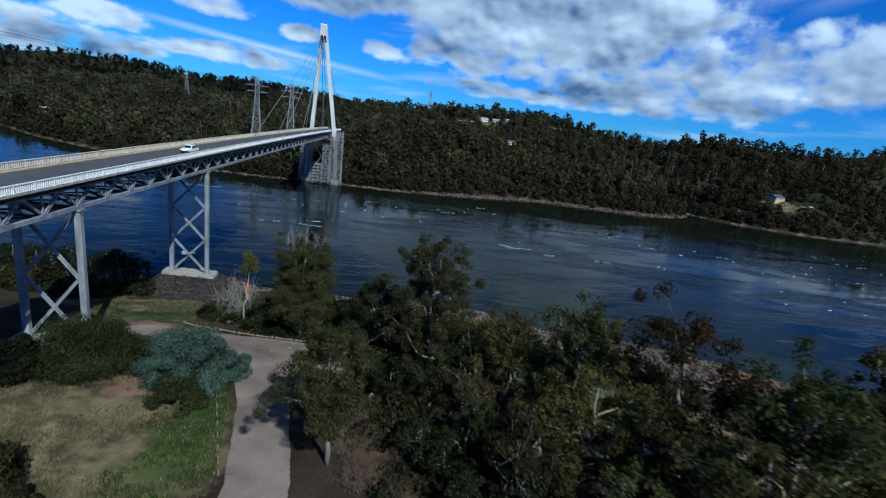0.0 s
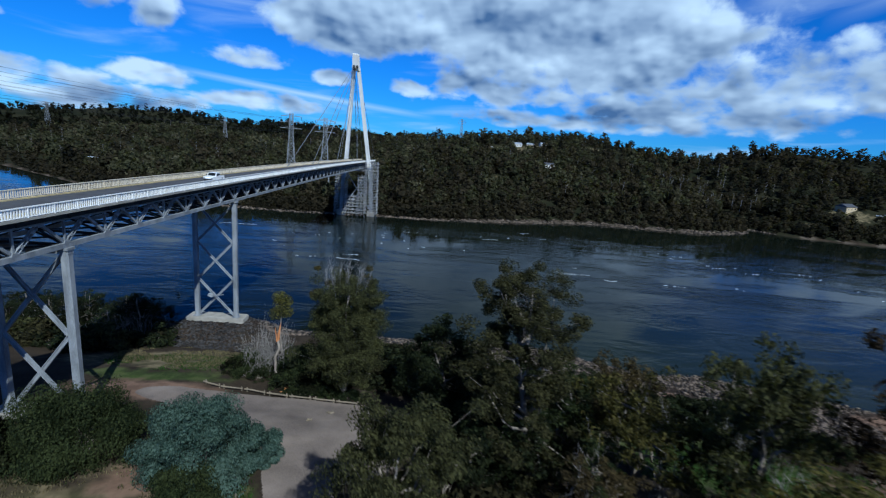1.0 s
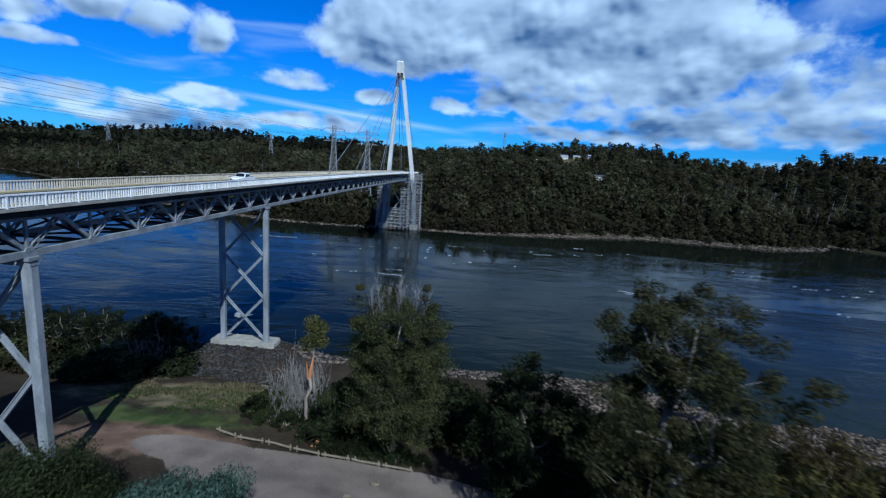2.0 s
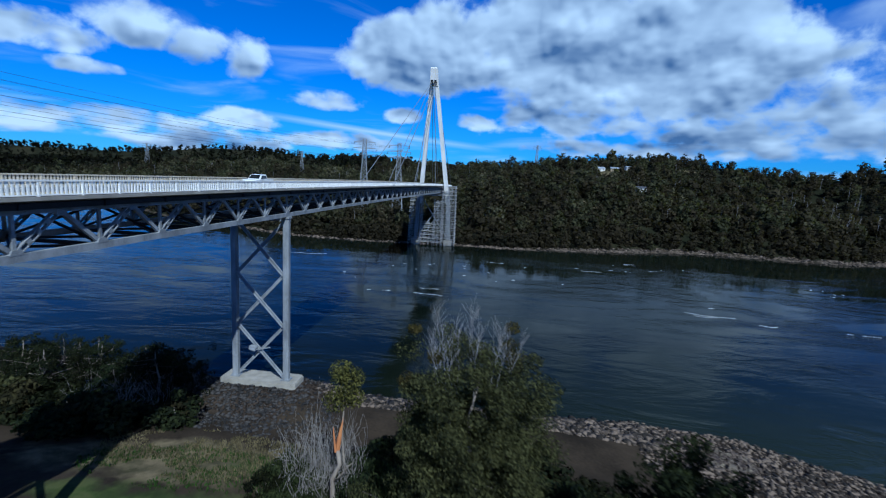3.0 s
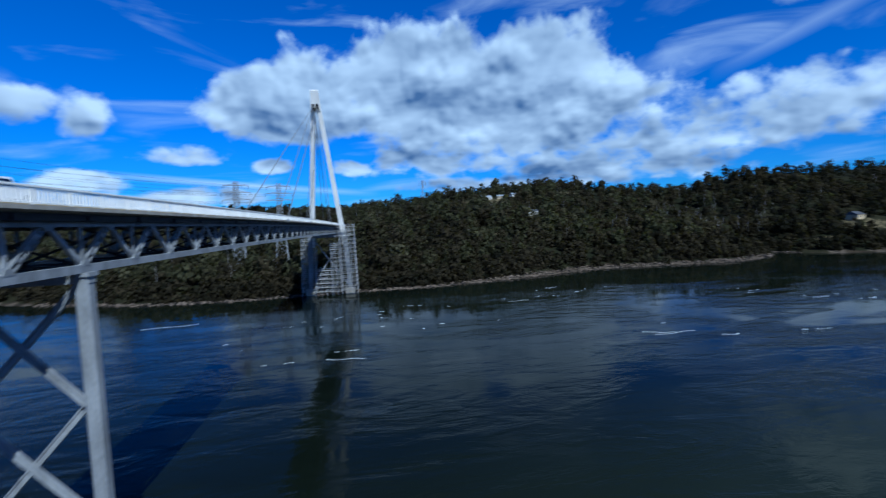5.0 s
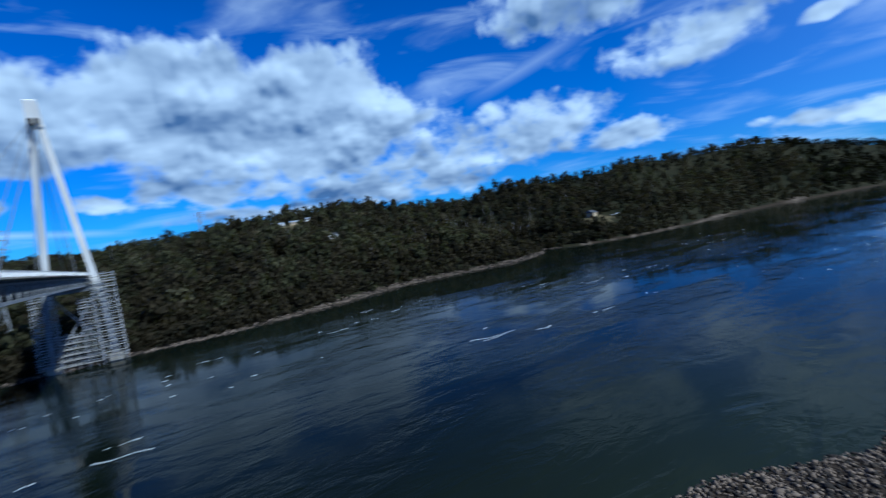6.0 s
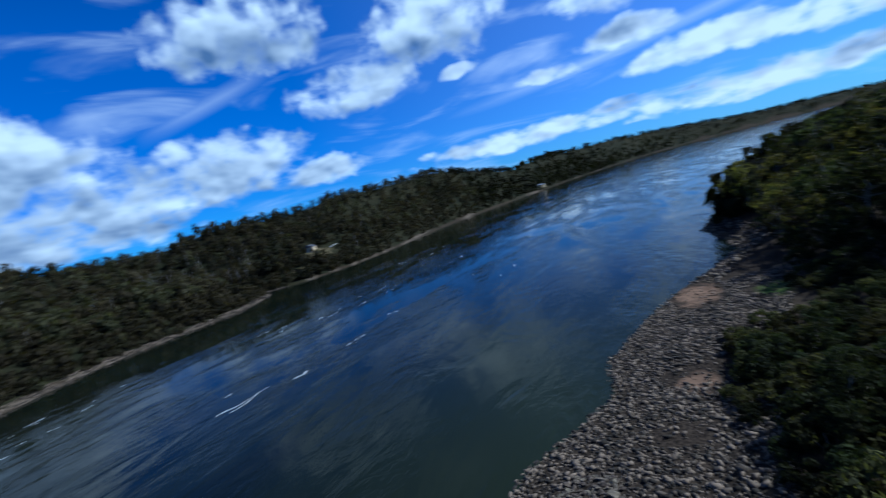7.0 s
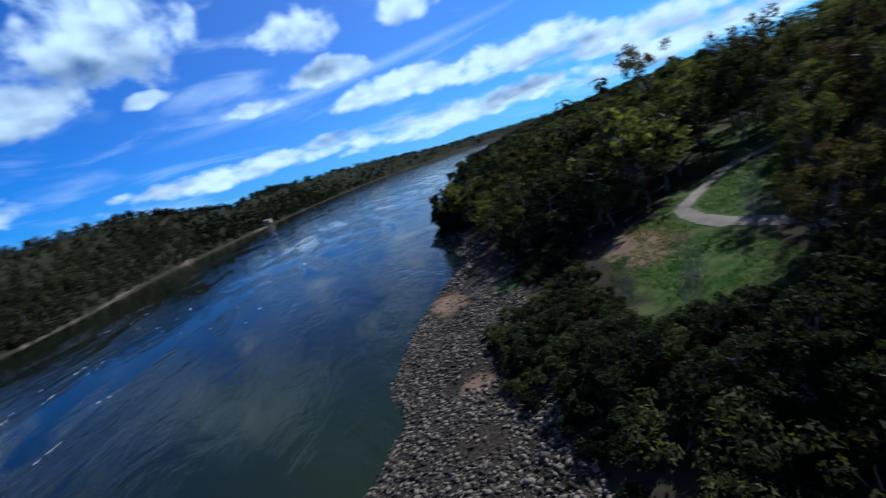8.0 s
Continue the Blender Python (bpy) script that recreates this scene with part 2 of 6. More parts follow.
# ---- mesh helpers ----
class Mesh:
    """Collects vertices and faces of one mesh."""

    def __init__(self):
        self.v, self.f = [], []

    def add(self, verts, faces):
        k = len(self.v)
        self.v.extend(tuple(q) for q in verts)
        self.f.extend(tuple(i + k for i in q) for q in faces)
        return self

    def box(self, a, b):
        (x0, y0, z0), (x1, y1, z1) = a, b
        return self.add([(x, y, z) for z in (z0, z1) for x, y in ((x0, y0), (x1, y0), (x1, y1), (x0, y1))], BOX)

    def beam(self, p, q, w, h, up=(0, 0, 1), w2=None, h2=None):
        """A box along p to q, w across and h along up; may taper to w2, h2."""
        p, q, up = Vector(p), Vector(q), Vector(up)
        d = (q - p).normalized()
        s = d.cross(up)
        s = s.normalized() if s.length > 1e-4 else Vector((1, 0, 0))
        t = s.cross(d)
        w2, h2 = w2 or w, h2 or h
        vs = []
        for c, a, b in ((p, w / 2, h / 2), (q, w2 / 2, h2 / 2)):
            vs += [c - s * a - t * b, c + s * a - t * b, c + s * a + t * b, c - s * a + t * b]
        return self.add(vs, BOX)

    def tube(self, pts, radii, n=6):
        pts = [Vector(q) for q in pts]
        vs, fs = [], []
        for i, c in enumerate(pts):
            d = (pts[min(i + 1, len(pts) - 1)] - pts[max(i - 1, 0)]).normalized()
            a = d.orthogonal().normalized()
            b = d.cross(a)
            vs += [c + (a * math.cos(6.28319 * k / n) + b * math.sin(6.28319 * k / n)) * radii[i] for k in range(n)]
        for i in range(len(pts) - 1):
            fs += [(i * n + k, i * n + (k + 1) % n, (i + 1) * n + (k + 1) % n, (i + 1) * n + k) for k in range(n)]
        fs += [tuple(reversed(range(n))), tuple((len(pts) - 1) * n + k for k in range(n))]
        return self.add(vs, fs)

    def prism(self, outline, z0, z1):
        n = len(outline)
        vs = [(x, y, z0) for x, y in outline] + [(x, y, z1) for x, y in outline]
        fs = [(i, (i + 1) % n, n + (i + 1) % n, n + i) for i in range(n)] + [tuple(reversed(range(n))), tuple(range(n, 2 * n))]
        return self.add(vs, fs)

    def data(self, name, material, smooth=False):
        me = bpy.data.meshes.new(name)
        me.from_pydata(self.v, [], self.f)
        me.materials.append(material)
        if smooth:
            me.polygons.foreach_set("use_smooth", [True] * len(me.polygons))
        me.update()
        return me


BOX = [(3, 2, 1, 0), (4, 5, 6, 7), (0, 1, 5, 4), (1, 2, 6, 5), (2, 3, 7, 6), (3, 0, 4, 7)]


def part(name, m, material, parent, label="", smooth=False):
    ob = new(name, m.data(name, material, smooth) if isinstance(m, Mesh) else m)
    ob.parent = parent
    return tagged(ob, label)


def thing(name, label, category, group="", at=(0, 0, 0)):
    ob = new(name)
    ob.location = at
    return tagged(ob, label, category, group)


def array_mesh(name, verts, quads, material):
    """A mesh from numpy arrays of vertices and equal-sized faces."""
    me = bpy.data.meshes.new(name)
    k = quads.shape[1]
    me.vertices.add(len(verts))
    me.vertices.foreach_set("co", np.ascontiguousarray(verts, dtype=np.float32).ravel())
    me.loops.add(quads.size)
    me.loops.foreach_set("vertex_index", np.ascontiguousarray(quads, dtype=np.int32).ravel())
    me.polygons.add(len(quads))
    me.polygons.foreach_set("loop_start", np.arange(0, quads.size, k, dtype=np.int32))
    me.materials.append(material)
    me.update(calc_edges=True)
    return me


# ---- the lie of the land ----
NEAR_X = [-4000, -1200, -400, -200, -60, 0, 42, 62, 77, 86, 97, 111, 130, 149, 187, 230, 267, 307, 484, 800, 1500, 2268, 3500, 6000]
NEAR_Y = [900, 330, 60, 35, 18, 14, 12, 13, 11, 6, 0, 1, -6, -14, -36, -32, -42, -62, -113, -230, -560, -855, -1330, -2300]
FAR_X = [-4000, -1500, -800, -400, -248, -210, -163, -88, -48, 15, 51, 101, 165, 224, 254, 291, 306, 314, 340, 400, 463, 560, 700, 850, 1000, 1290, 1426, 2200, 2800, 3250, 3500, 3650, 3800, 6000]
FAR_Y = [1900, 900, 600, 390, 285, 258, 235, 207, 202, 209, 209, 221, 243, 238, 236, 250, 262, 280, 252, 234, 232, 240, 243, 226, 210, 165, 153, 0, -190, -420, -800, -1500, -3000, -9000]
RIDGE_A = [-95, -70, -45, -36, -29, -24, -22, -12, -2, 5, 17, 22, 26, 32, 38, 48, 57, 63, 68, 73, 77, 80, 85, 88, 91, 95, 101, 105, 111, 125]
RIDGE_D = [2500, 1700, 1500, 1400, 1400, 1250, 1200, 1000, 850, 760, 690, 680, 670, 660, 680, 760, 820, 900, 980, 1150, 1400, 1800, 2400, 2700, 3200, 3700, 4000, 4200, 4300, 4400]
# heights of the wooded skyline by azimuth
SKYLINE_A = [-95, -70, -50, -45, -39, -37, -33, -29, -24, -21.5, -17, -12.7, -4, -1, 1, 5, 8, 10, 16, 19, 23.6, 25.6, 28, 31.8, 33.5, 36.5, 38, 42, 46, 49, 51, 53, 55, 58, 60, 65, 69, 70.5, 75.5, 78, 80, 84.5, 89, 91, 92.5, 96.5, 102, 106, 111, 125]
SKYLINE_Z = [90, 75, 68, 68, 68, 76, 89, 93, 85, 75, 78, 75.6, 64, 69.5, 71, 75.5, 79, 80, 82.5, 86, 80, 75, 73, 69, 67.5, 74.5, 79, 85, 83, 87, 91, 98, 97.5, 96, 99, 105.5, 95, 92, 78, 95, 109, 121, 136, 134, 142, 125, 91, 85, 70, 70]
HUB = (30.0, -60.0)
# small openings in the far woods: place, half-widths
SCARS = [(70 + 37 * (i % 9) + 11 * (i % 4), 262 + 41 * (i % 7) + 13 * (i % 3), 4 + i % 4, 5 + i % 3) for i in range(20)] + [(-392, 538, 40, 24), (-320, 462, 34, 22), (-284, 434, 14, 14), (22, 300, 11, 14), (109, 288, 7, 9), (110, 328, 8, 9), (65, 632, 34, 14), (262, 506, 30, 12)]
IN_S = [-30, -4, 0, 6, 13, 22, 40, 60, 90, 130, 200, 400, 900, 2500]
STEEP_Z = [-4, -1.2, 0, 2.6, 4.6, 5.4, 10.2, 13.6, 16, 21, 30, 42, 55, 70]
BEACH_Z = [-4, -0.8, 0, 0.7, 1.6, 2.8, 7.5, 11.5, 16, 22, 31, 43, 55, 70]


def near_s(x, y):
    """How far inland of the near bank's waterline."""
    return (np.interp(x, NEAR_X, NEAR_Y) - y) * 0.97


def rough(x, y, size, seed):
    return sum(np.sin(x * k / size + seed * 1.7 * j + 2.1 * np.sin(y * k / size * 0.7 + j)) * np.cos(y * k / size * 1.1 + seed + j * 1.3) / k for j, k in ((1, 1.0), (2, 2.3), (3, 4.9)))


def land(x, y):
    """Height of the ground."""
    x, y = np.asarray(x, float), np.asarray(y, float)
    s = near_s(x, y)
    b = np.clip((x - 45) / 25, 0, 1) * np.clip((190 - x) / 40, 0, 1)
    zn = np.interp(s, IN_S, STEEP_Z) * (1 - b) + np.interp(s, IN_S, BEACH_Z) * b
    zn = zn + rough(x, y, 9, 1) * np.clip(s / 60, 0, 0.35) + rough(x, y, 60, 2) * np.clip((s - 90) / 60, 0, 3)
    # mound under the shore pier
    away = np.hypot(np.maximum(abs(x) - 5.0, 0), np.maximum(abs(y - 0.3) - 1.5, 0))
    zn = np.maximum(zn, np.where(away < 14, 7.75 - 0.6 * np.maximum(away - 0.8, 0), -9))
    d = y - np.interp(x, FAR_X, FAR_Y)
    dx, dy = x - HUB[0], y - HUB[1]
    r, a = np.hypot(dx, dy), np.degrees(np.arctan2(dx, dy))
    D, Z = np.interp(a, RIDGE_A, RIDGE_D), np.interp(a, SKYLINE_A, SKYLINE_Z) - 11
    t = np.clip(d, 0, None)
    u = t / np.maximum(t + (D - r), 30)
    u = np.where(r > D, 1 + (r - D) / D, u)
    p = np.interp(u, [0, 0.04, 0.12, 0.35, 0.6, 0.85, 1.0, 1.1, 1.4, 2.5], [0, 0.05, 0.16, 0.43, 0.62, 0.9, 1.0, 0.98, 0.8, 0.7])
    # upstream a nearer shoulder stands before the last ridge
    step = np.interp(u, [0, 0.04, 0.12, 0.35, 0.5, 0.75, 1.0, 1.1, 1.4, 2.5], [0, 0.05, 0.18, 0.42, 0.5, 0.5, 1.0, 0.98, 0.8, 0.7])
    west = np.clip((-8 - a) / 10, 0, 1)
    p = p * (1 - west) + step * west
    zf = np.minimum(Z * p, 0.2 + t * (0.5 + 1.1 * np.clip((x - 600) / 500, 0, 1))) + rough(x, y, 45, 3) * np.clip(t / 40, 0, 3.0) * np.clip(1.0 - abs(u - 0.4), 0, 1)
    zf = zf + rough(x, y, 70, 5) * 5.0 * np.clip(t / 70, 0, 1) * np.clip((0.9 - u) * 3, 0, 1) * np.clip((900 - r) / 200, 0, 1)
    # the gully behind the spit
    zf = zf - 9.0 * np.exp(-((x - 318 - 0.12 * t) / 26) ** 2) * np.clip(t / 30, 0, 1) * np.clip(1 - t / 260, 0, 1)
    zf = np.where(d < 0, np.maximum(d * 0.2, -4), zf)
    zn = np.maximum(zn, np.where(s > 0, zf * np.clip((x - 2600) / 700, 0, 1), -9))
    return np.where(s > -15, np.where(s > 0, zn, np.maximum(zn, -4)), zf)


# ---- ground and water ----
def ground_material():
    mt = mat("bank soil and litter", (0.050, 0.038, 0.027), (0.020, 0.016, 0.012), scale=0.15, rough=0.95, fine=2.5, bump=0.6, spec=0.04)
    n, l = mt.node_tree.nodes, mt.node_tree.links
    b = n["Principled BSDF"]
    soil = b.inputs["Base Color"].links[0].from_socket
    tc = n["Texture Coordinate"]

    def two(c1, c2, scale):
        t = n.new("ShaderNodeTexNoise")
        t.inputs["Scale"].default_value, t.inputs["Detail"].default_value = scale, 9
        t.inputs["Roughness"].default_value = 0.65
        l.new(tc.outputs["Object"], t.inputs["Vector"])
        r = n.new("ShaderNodeValToRGB")
        r.color_ramp.elements[0].position, r.color_ramp.elements[1].position = 0.4, 0.6
        r.color_ramp.elements[0].color, r.color_ramp.elements[1].color = (*c1, 1), (*c2, 1)
        l.new(t.outputs["Fac"], r.inputs[0])
        return r.outputs[0]

    edge = n.new("ShaderNodeTexNoise")
    edge.inputs["Scale"].default_value, edge.inputs["Detail"].default_value = 0.35, 6
    l.new(tc.outputs["Object"], edge.inputs["Vector"])
    col = soil
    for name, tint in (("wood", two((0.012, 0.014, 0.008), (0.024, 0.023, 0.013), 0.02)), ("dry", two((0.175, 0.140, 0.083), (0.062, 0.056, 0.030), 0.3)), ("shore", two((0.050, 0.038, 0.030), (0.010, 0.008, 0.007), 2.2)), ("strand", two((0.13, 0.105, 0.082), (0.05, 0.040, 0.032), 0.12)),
                       ("lush", two((0.026, 0.056, 0.011), (0.070, 0.080, 0.030), 0.35)), ("clay", two((0.19, 0.122, 0.086), (0.12, 0.076, 0.054), 0.3))):
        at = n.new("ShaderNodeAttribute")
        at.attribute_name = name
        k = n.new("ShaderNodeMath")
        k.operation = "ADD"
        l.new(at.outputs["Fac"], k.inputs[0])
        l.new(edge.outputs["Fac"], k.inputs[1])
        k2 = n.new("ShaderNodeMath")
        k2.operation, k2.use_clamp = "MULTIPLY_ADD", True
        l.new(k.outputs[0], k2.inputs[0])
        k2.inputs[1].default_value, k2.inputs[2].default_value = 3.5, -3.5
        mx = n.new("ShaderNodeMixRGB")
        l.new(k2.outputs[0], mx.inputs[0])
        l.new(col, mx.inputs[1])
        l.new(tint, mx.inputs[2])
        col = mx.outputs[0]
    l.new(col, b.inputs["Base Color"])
    return mt


def spot(x, y, cx, cy, rx, ry, turn=0.0):
    c, s = math.cos(radians(turn)), math.sin(radians(turn))
    dx, dy = x - cx, y - cy
    return np.clip(1.3 - np.hypot((dx * c + dy * s) / rx, (dy * c - dx * s) / ry), 0, 1)


def build_ground():
    radii = np.concatenate([np.arange(0.7, 130, 1.25), 130 * 1.03 ** np.arange(1, 123)])
    radii = radii[radii < 4850]
    na = 480
    ang = np.linspace(0, 2 * math.pi, na, endpoint=False)
    R, A = np.meshgrid(radii, ang, indexing="ij")
    X, Y = 45 + R * np.sin(A), -45 + R * np.cos(A)
    Z = land(X, Y)
    verts = np.stack([X.ravel(), Y.ravel(), Z.ravel()], 1)
    verts = np.vstack([verts, [[45, -45, float(land(45, -45))]]])
    i, j = np.meshgrid(np.arange(len(radii) - 1), np.arange(na), indexing="ij")
    jn = (j + 1) % na
    quads = np.stack([i * na + j, (i + 1) * na + j, (i + 1) * na + jn, i * na + jn], -1).reshape(-1, 4)
    me = array_mesh("ground", verts, quads, ground_material())
    x, y = verts[:, 0], verts[:, 1]
    s = near_s(x, y)
    d = y - np.interp(x, FAR_X, FAR_Y)
    near_shore = np.clip(1.1 - abs(s - 3) / 12, 0, 1) * (x < 60) + (x >= 60) * np.clip(1.35 - abs(s - 12) / 18, 0, 1)
    cover = {
        "dry": np.maximum.reduce([0.8 * spot(x, y, a, b, p + 3, q + 3) for a, b, p, q in SCARS] + [spot(x, y, 14, -70, 26, 18), spot(x, y, 4, -22, 16, 8), 0.8 * spot(x, y, -8, -24, 12, 8), spot(x, y, 111, -51, 9, 7, -30), spot(x, y, -30, -60, 30, 20), 0.85 * spot(x, y, 165, 528, 62, 24), 0.8 * spot(x, y, 412, 286, 34, 18)]),
        "lush": np.maximum.reduce([0.8 * spot(x, y, 27, -68, 7, 16), 0.75 * spot(x, y, 4, -31, 22, 4.5), 0.6 * spot(x, y, 9, -22, 8, 6), spot(x, y, 88, -47, 24, 14, -25), spot(x, y, 102, -60, 21, 15), spot(x, y, 110, -76, 20, 18), spot(x, y, 126, -100, 22, 18), spot(x, y, 132, -31, 9, 4), spot(x, y, 150, -110, 30, 22), spot(x, y, 330, -420, 170, 90)]),
        "clay": np.maximum.reduce([0.95 * spot(x, y, 6, -36.8, 16, 5.2), 0.9 * spot(x, y, 18, -58, 8, 4), 0.95 * spot(x, y, 143, -18, 14, 7), 0.75 * spot(x, y, 96, -12, 7, 5), 0.8 * spot(x, y, 92, -24, 5, 3), spot(x, y, 106, -51.5, 14, 8, -15), 0.95 * spot(x, y, 103, -49, 9, 5, -35), 0.8 * spot(x, y, 48, -68, 7, 6)]),
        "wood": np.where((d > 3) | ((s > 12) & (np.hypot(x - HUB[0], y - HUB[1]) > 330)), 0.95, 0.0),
        "shore": spot(x, y, 0.5, -2, 10.5, 8.5) + near_shore * (s > -14),
        "strand": np.clip(1.1 - abs(d - 2) / 5.5, 0, 1),
    }
    for name, val in cover.items():
        at = me.attributes.new(name, "FLOAT", "POINT")
        at.data.foreach_set("value", np.ascontiguousarray(val, dtype=np.float32))
    me.polygons.foreach_set("use_smooth", [True] * len(me.polygons))
    ob = new("ground", me)
    return tagged(ob, "earth banks with dry grass, green patches and litter", "ground", kind="structure")


# calm slicks on the river: place, half-widths, turn
SLICKS = [(190, 103, 40, 12, -6), (240, 82, 44, 11, -10), (48, 60, 18, 15, 0), (112, 78, 24, 8, 5)]


def water_material():
    mt = bpy.data.materials.new("dark river water")
    mt.use_nodes = True
    n, l = mt.node_tree.nodes, mt.node_tree.links
    b = n["Principled BSDF"]
    b.inputs["Roughness"].default_value, b.inputs["IOR"].default_value = 0.05, 1.146
    tc = n.new("ShaderNodeTexCoord")

    def m(op, a, c, d=None, clamp=False):
        k = n.new("ShaderNodeMath")
        k.operation, k.use_clamp = op, clamp
        for i, v in enumerate((a, c, d)):
            if isinstance(v, (int, float)):
                k.inputs[i].default_value = v
            elif v is not None:
                l.new(v, k.inputs[i])
        return k.outputs[0]

    def noise(scale, stretch, detail, bend, turn=8):
        mp = n.new("ShaderNodeMapping")
        mp.inputs["Scale"].default_value, mp.inputs["Rotation"].default_value = stretch, (0, 0, radians(turn))
        l.new(tc.outputs["Object"], mp.inputs[0])
        t = n.new("ShaderNodeTexNoise")
        t.inputs["Scale"].default_value, t.inputs["Detail"].default_value, t.inputs["Distortion"].default_value = scale, detail, bend
        l.new(mp.outputs[0], t.inputs["Vector"])
        return t.outputs["Fac"]

    def ball(cx, cy, rx, ry, turn):
        sm = n.new("ShaderNodeMapping")
        sm.vector_type = "TEXTURE"
        sm.inputs["Location"].default_value, sm.inputs["Rotation"].default_value, sm.inputs["Scale"].default_value = (cx, cy, 0), (0, 0, radians(turn)), (rx, ry, 1)
        l.new(tc.outputs["Object"], sm.inputs[0])
        g = n.new("ShaderNodeTexGradient")
        g.gradient_type = "SPHERICAL"
        l.new(sm.outputs[0], g.inputs[0])
        return g.outputs["Fac"]

    # turbid green body of the water, paler over the shallows of the near bank
    murk = noise(0.02, (1, 2.0, 1), 5, 1.0)
    rp = n.new("ShaderNodeValToRGB")
    rp.color_ramp.elements[0].position, rp.color_ramp.elements[1].position = 0.36, 0.64
    rp.color_ramp.elements[0].color, rp.color_ramp.elements[1].color = (0.0032, 0.0053, 0.0040, 1), (0.0056, 0.0088, 0.0064, 1)
    l.new(murk, rp.inputs[0])
    mx = n.new("ShaderNodeMixRGB")
    mx.inputs[2].default_value = (0.014, 0.020, 0.013, 1)
    l.new(ball(95, 8, 95, 48, 0), mx.inputs[0])
    l.new(rp.outputs[0], mx.inputs[1])
    l.new(mx.outputs[0], b.inputs["Base Color"])
    # ripples over eddies, drawn out along the current
    height = m("MULTIPLY", noise(0.035, (1, 2.2, 1), 5, 1.8), 2.4)
    for scale, stretch, amp in ((0.13, (1, 2.2, 1), 1.0), (0.5, (1, 2.0, 1), 0.26), (1.7, (1, 1.8, 1), 0.085)):
        height = m("ADD", m("MULTIPLY", noise(scale, stretch, 4, 0.9), amp), height)
    # calm slicks and ruffled water
    field = noise(0.026, (0.5, 1.5, 1), 7, 1.6, 6)
    for slick in SLICKS:
        field = m("MULTIPLY_ADD", ball(*slick), -0.2, field)
    ramp = n.new("ShaderNodeMapRange")
    ramp.inputs["From Min"].default_value, ramp.inputs["From Max"].default_value = 0.40, 0.58
    ramp.inputs["To Min"].default_value, ramp.inputs["To Max"].default_value = 0.10, 1.0
    l.new(field, ramp.inputs["Value"])
    at = n.new("ShaderNodeAttribute")
    at.attribute_name = "lee"
    bp = n.new("ShaderNodeBump")
    bp.inputs["Distance"].default_value = 0.22
    l.new(m("MULTIPLY", ramp.outputs[0], m("SUBTRACT", 1.0, at.outputs["Fac"])), bp.inputs["Strength"])
    l.new(height, bp.inputs["Height"])
    l.new(bp.outputs[0], b.inputs["Normal"])
    return mt


def build_water():
    """One sheet; the lee under the far bank lies calm."""
    xs = np.concatenate([[-4900, -3000, -1800, -1000], np.arange(-700, 1500, 12.0), [1600, 1900, 2300, 2900, 3700, 4900]])
    ys = np.concatenate([[-4900, -2500, -1200, -600], np.arange(-320, 420, 6.0), [500, 700, 1100, 2000, 4900]])
    X, Y = np.meshgrid(xs, ys, indexing="ij")
    i, j = np.meshgrid(np.arange(len(xs) - 1), np.arange(len(ys) - 1), indexing="ij")
    k = len(ys)
    quads = np.stack([i * k + j, (i + 1) * k + j, (i + 1) * k + j + 1, i * k + j + 1], -1).reshape(-1, 4)
    me = array_mesh("water", np.stack([X, Y, np.zeros(X.shape)], -1).reshape(-1, 3), quads, water_material())
    off = np.interp(X, FAR_X, FAR_Y) - Y
    lee = np.clip(0.9 * np.exp(-np.clip(off - 10, 0, None) / 50), 0, 1)
    me.attributes.new("lee", "FLOAT", "POINT").data.foreach_set("value", lee.ravel().astype(np.float32))
    return tagged(new("water", me), "dark blue river water with ripples and current lines", "water", kind="structure")


ground = build_ground()
water = build_water()


# ---- the bridge ----
def zb(y):
    """Height of the bottom chord's middle."""
    return 34.2 - 0.0095 * y - 0.000028 * y * y


PANEL, Y0, Y1 = 206 / 31, -15 * 206 / 31, 38 * 206 / 31
TRUSS_X, SLAB_X = 4.1, 5.25

bridge = thing("cable_stayed_bridge", "grey steel truss road bridge with a white inclined tower", "bridge")


def swept(profile, ys, dz):
    """A bar along the bridge whose section is given in x and height above zb."""
    m, n = Mesh(), len(profile)
    vs = [(x, y, zb(y) + dz + h) for y in ys for x, h in profile]
    fs = [(i * n + k, (i + 1) * n + k, (i + 1) * n + (k + 1) % n, i * n + (k + 1) % n) for i in range(len(ys) - 1) for k in range(n)]
    fs += [tuple(range(n)), tuple(reversed([(len(ys) - 1) * n + k for k in range(n)]))]
    return m.add(vs, fs)


NODES = [Y0 + PANEL * i for i in range(54)]
LONG = [Y0 + PANEL * i for i in range(-2, 56)]


def rect(x0, x1, h0, h1):
    return [(x0, h0), (x1, h0), (x1, h1), (x0, h1)]


def laced(p, q, w):
    """A built-up bar: two flanges joined by plates with gaps between them."""
    m, p, q = Mesh(), Vector(p), Vector(q)
    d = (q - p).normalized()
    t = Vector((1, 0, 0)).cross(d)
    for s in (-1, 1):
        m.beam(p + t * s * w / 2, q + t * s * w / 2, 0.3, 0.07, t)
    n = 4
    for i in range(n + 1):
        c = p.lerp(q, (i + 0.3) / (n + 0.6))
        for x in (-0.14, 0.14):
            m.beam(c - d * 0.19 + Vector((x, 0, 0)), c + d * 0.19 + Vector((x, 0, 0)), 0.02, w * 1.0, t)
    return m


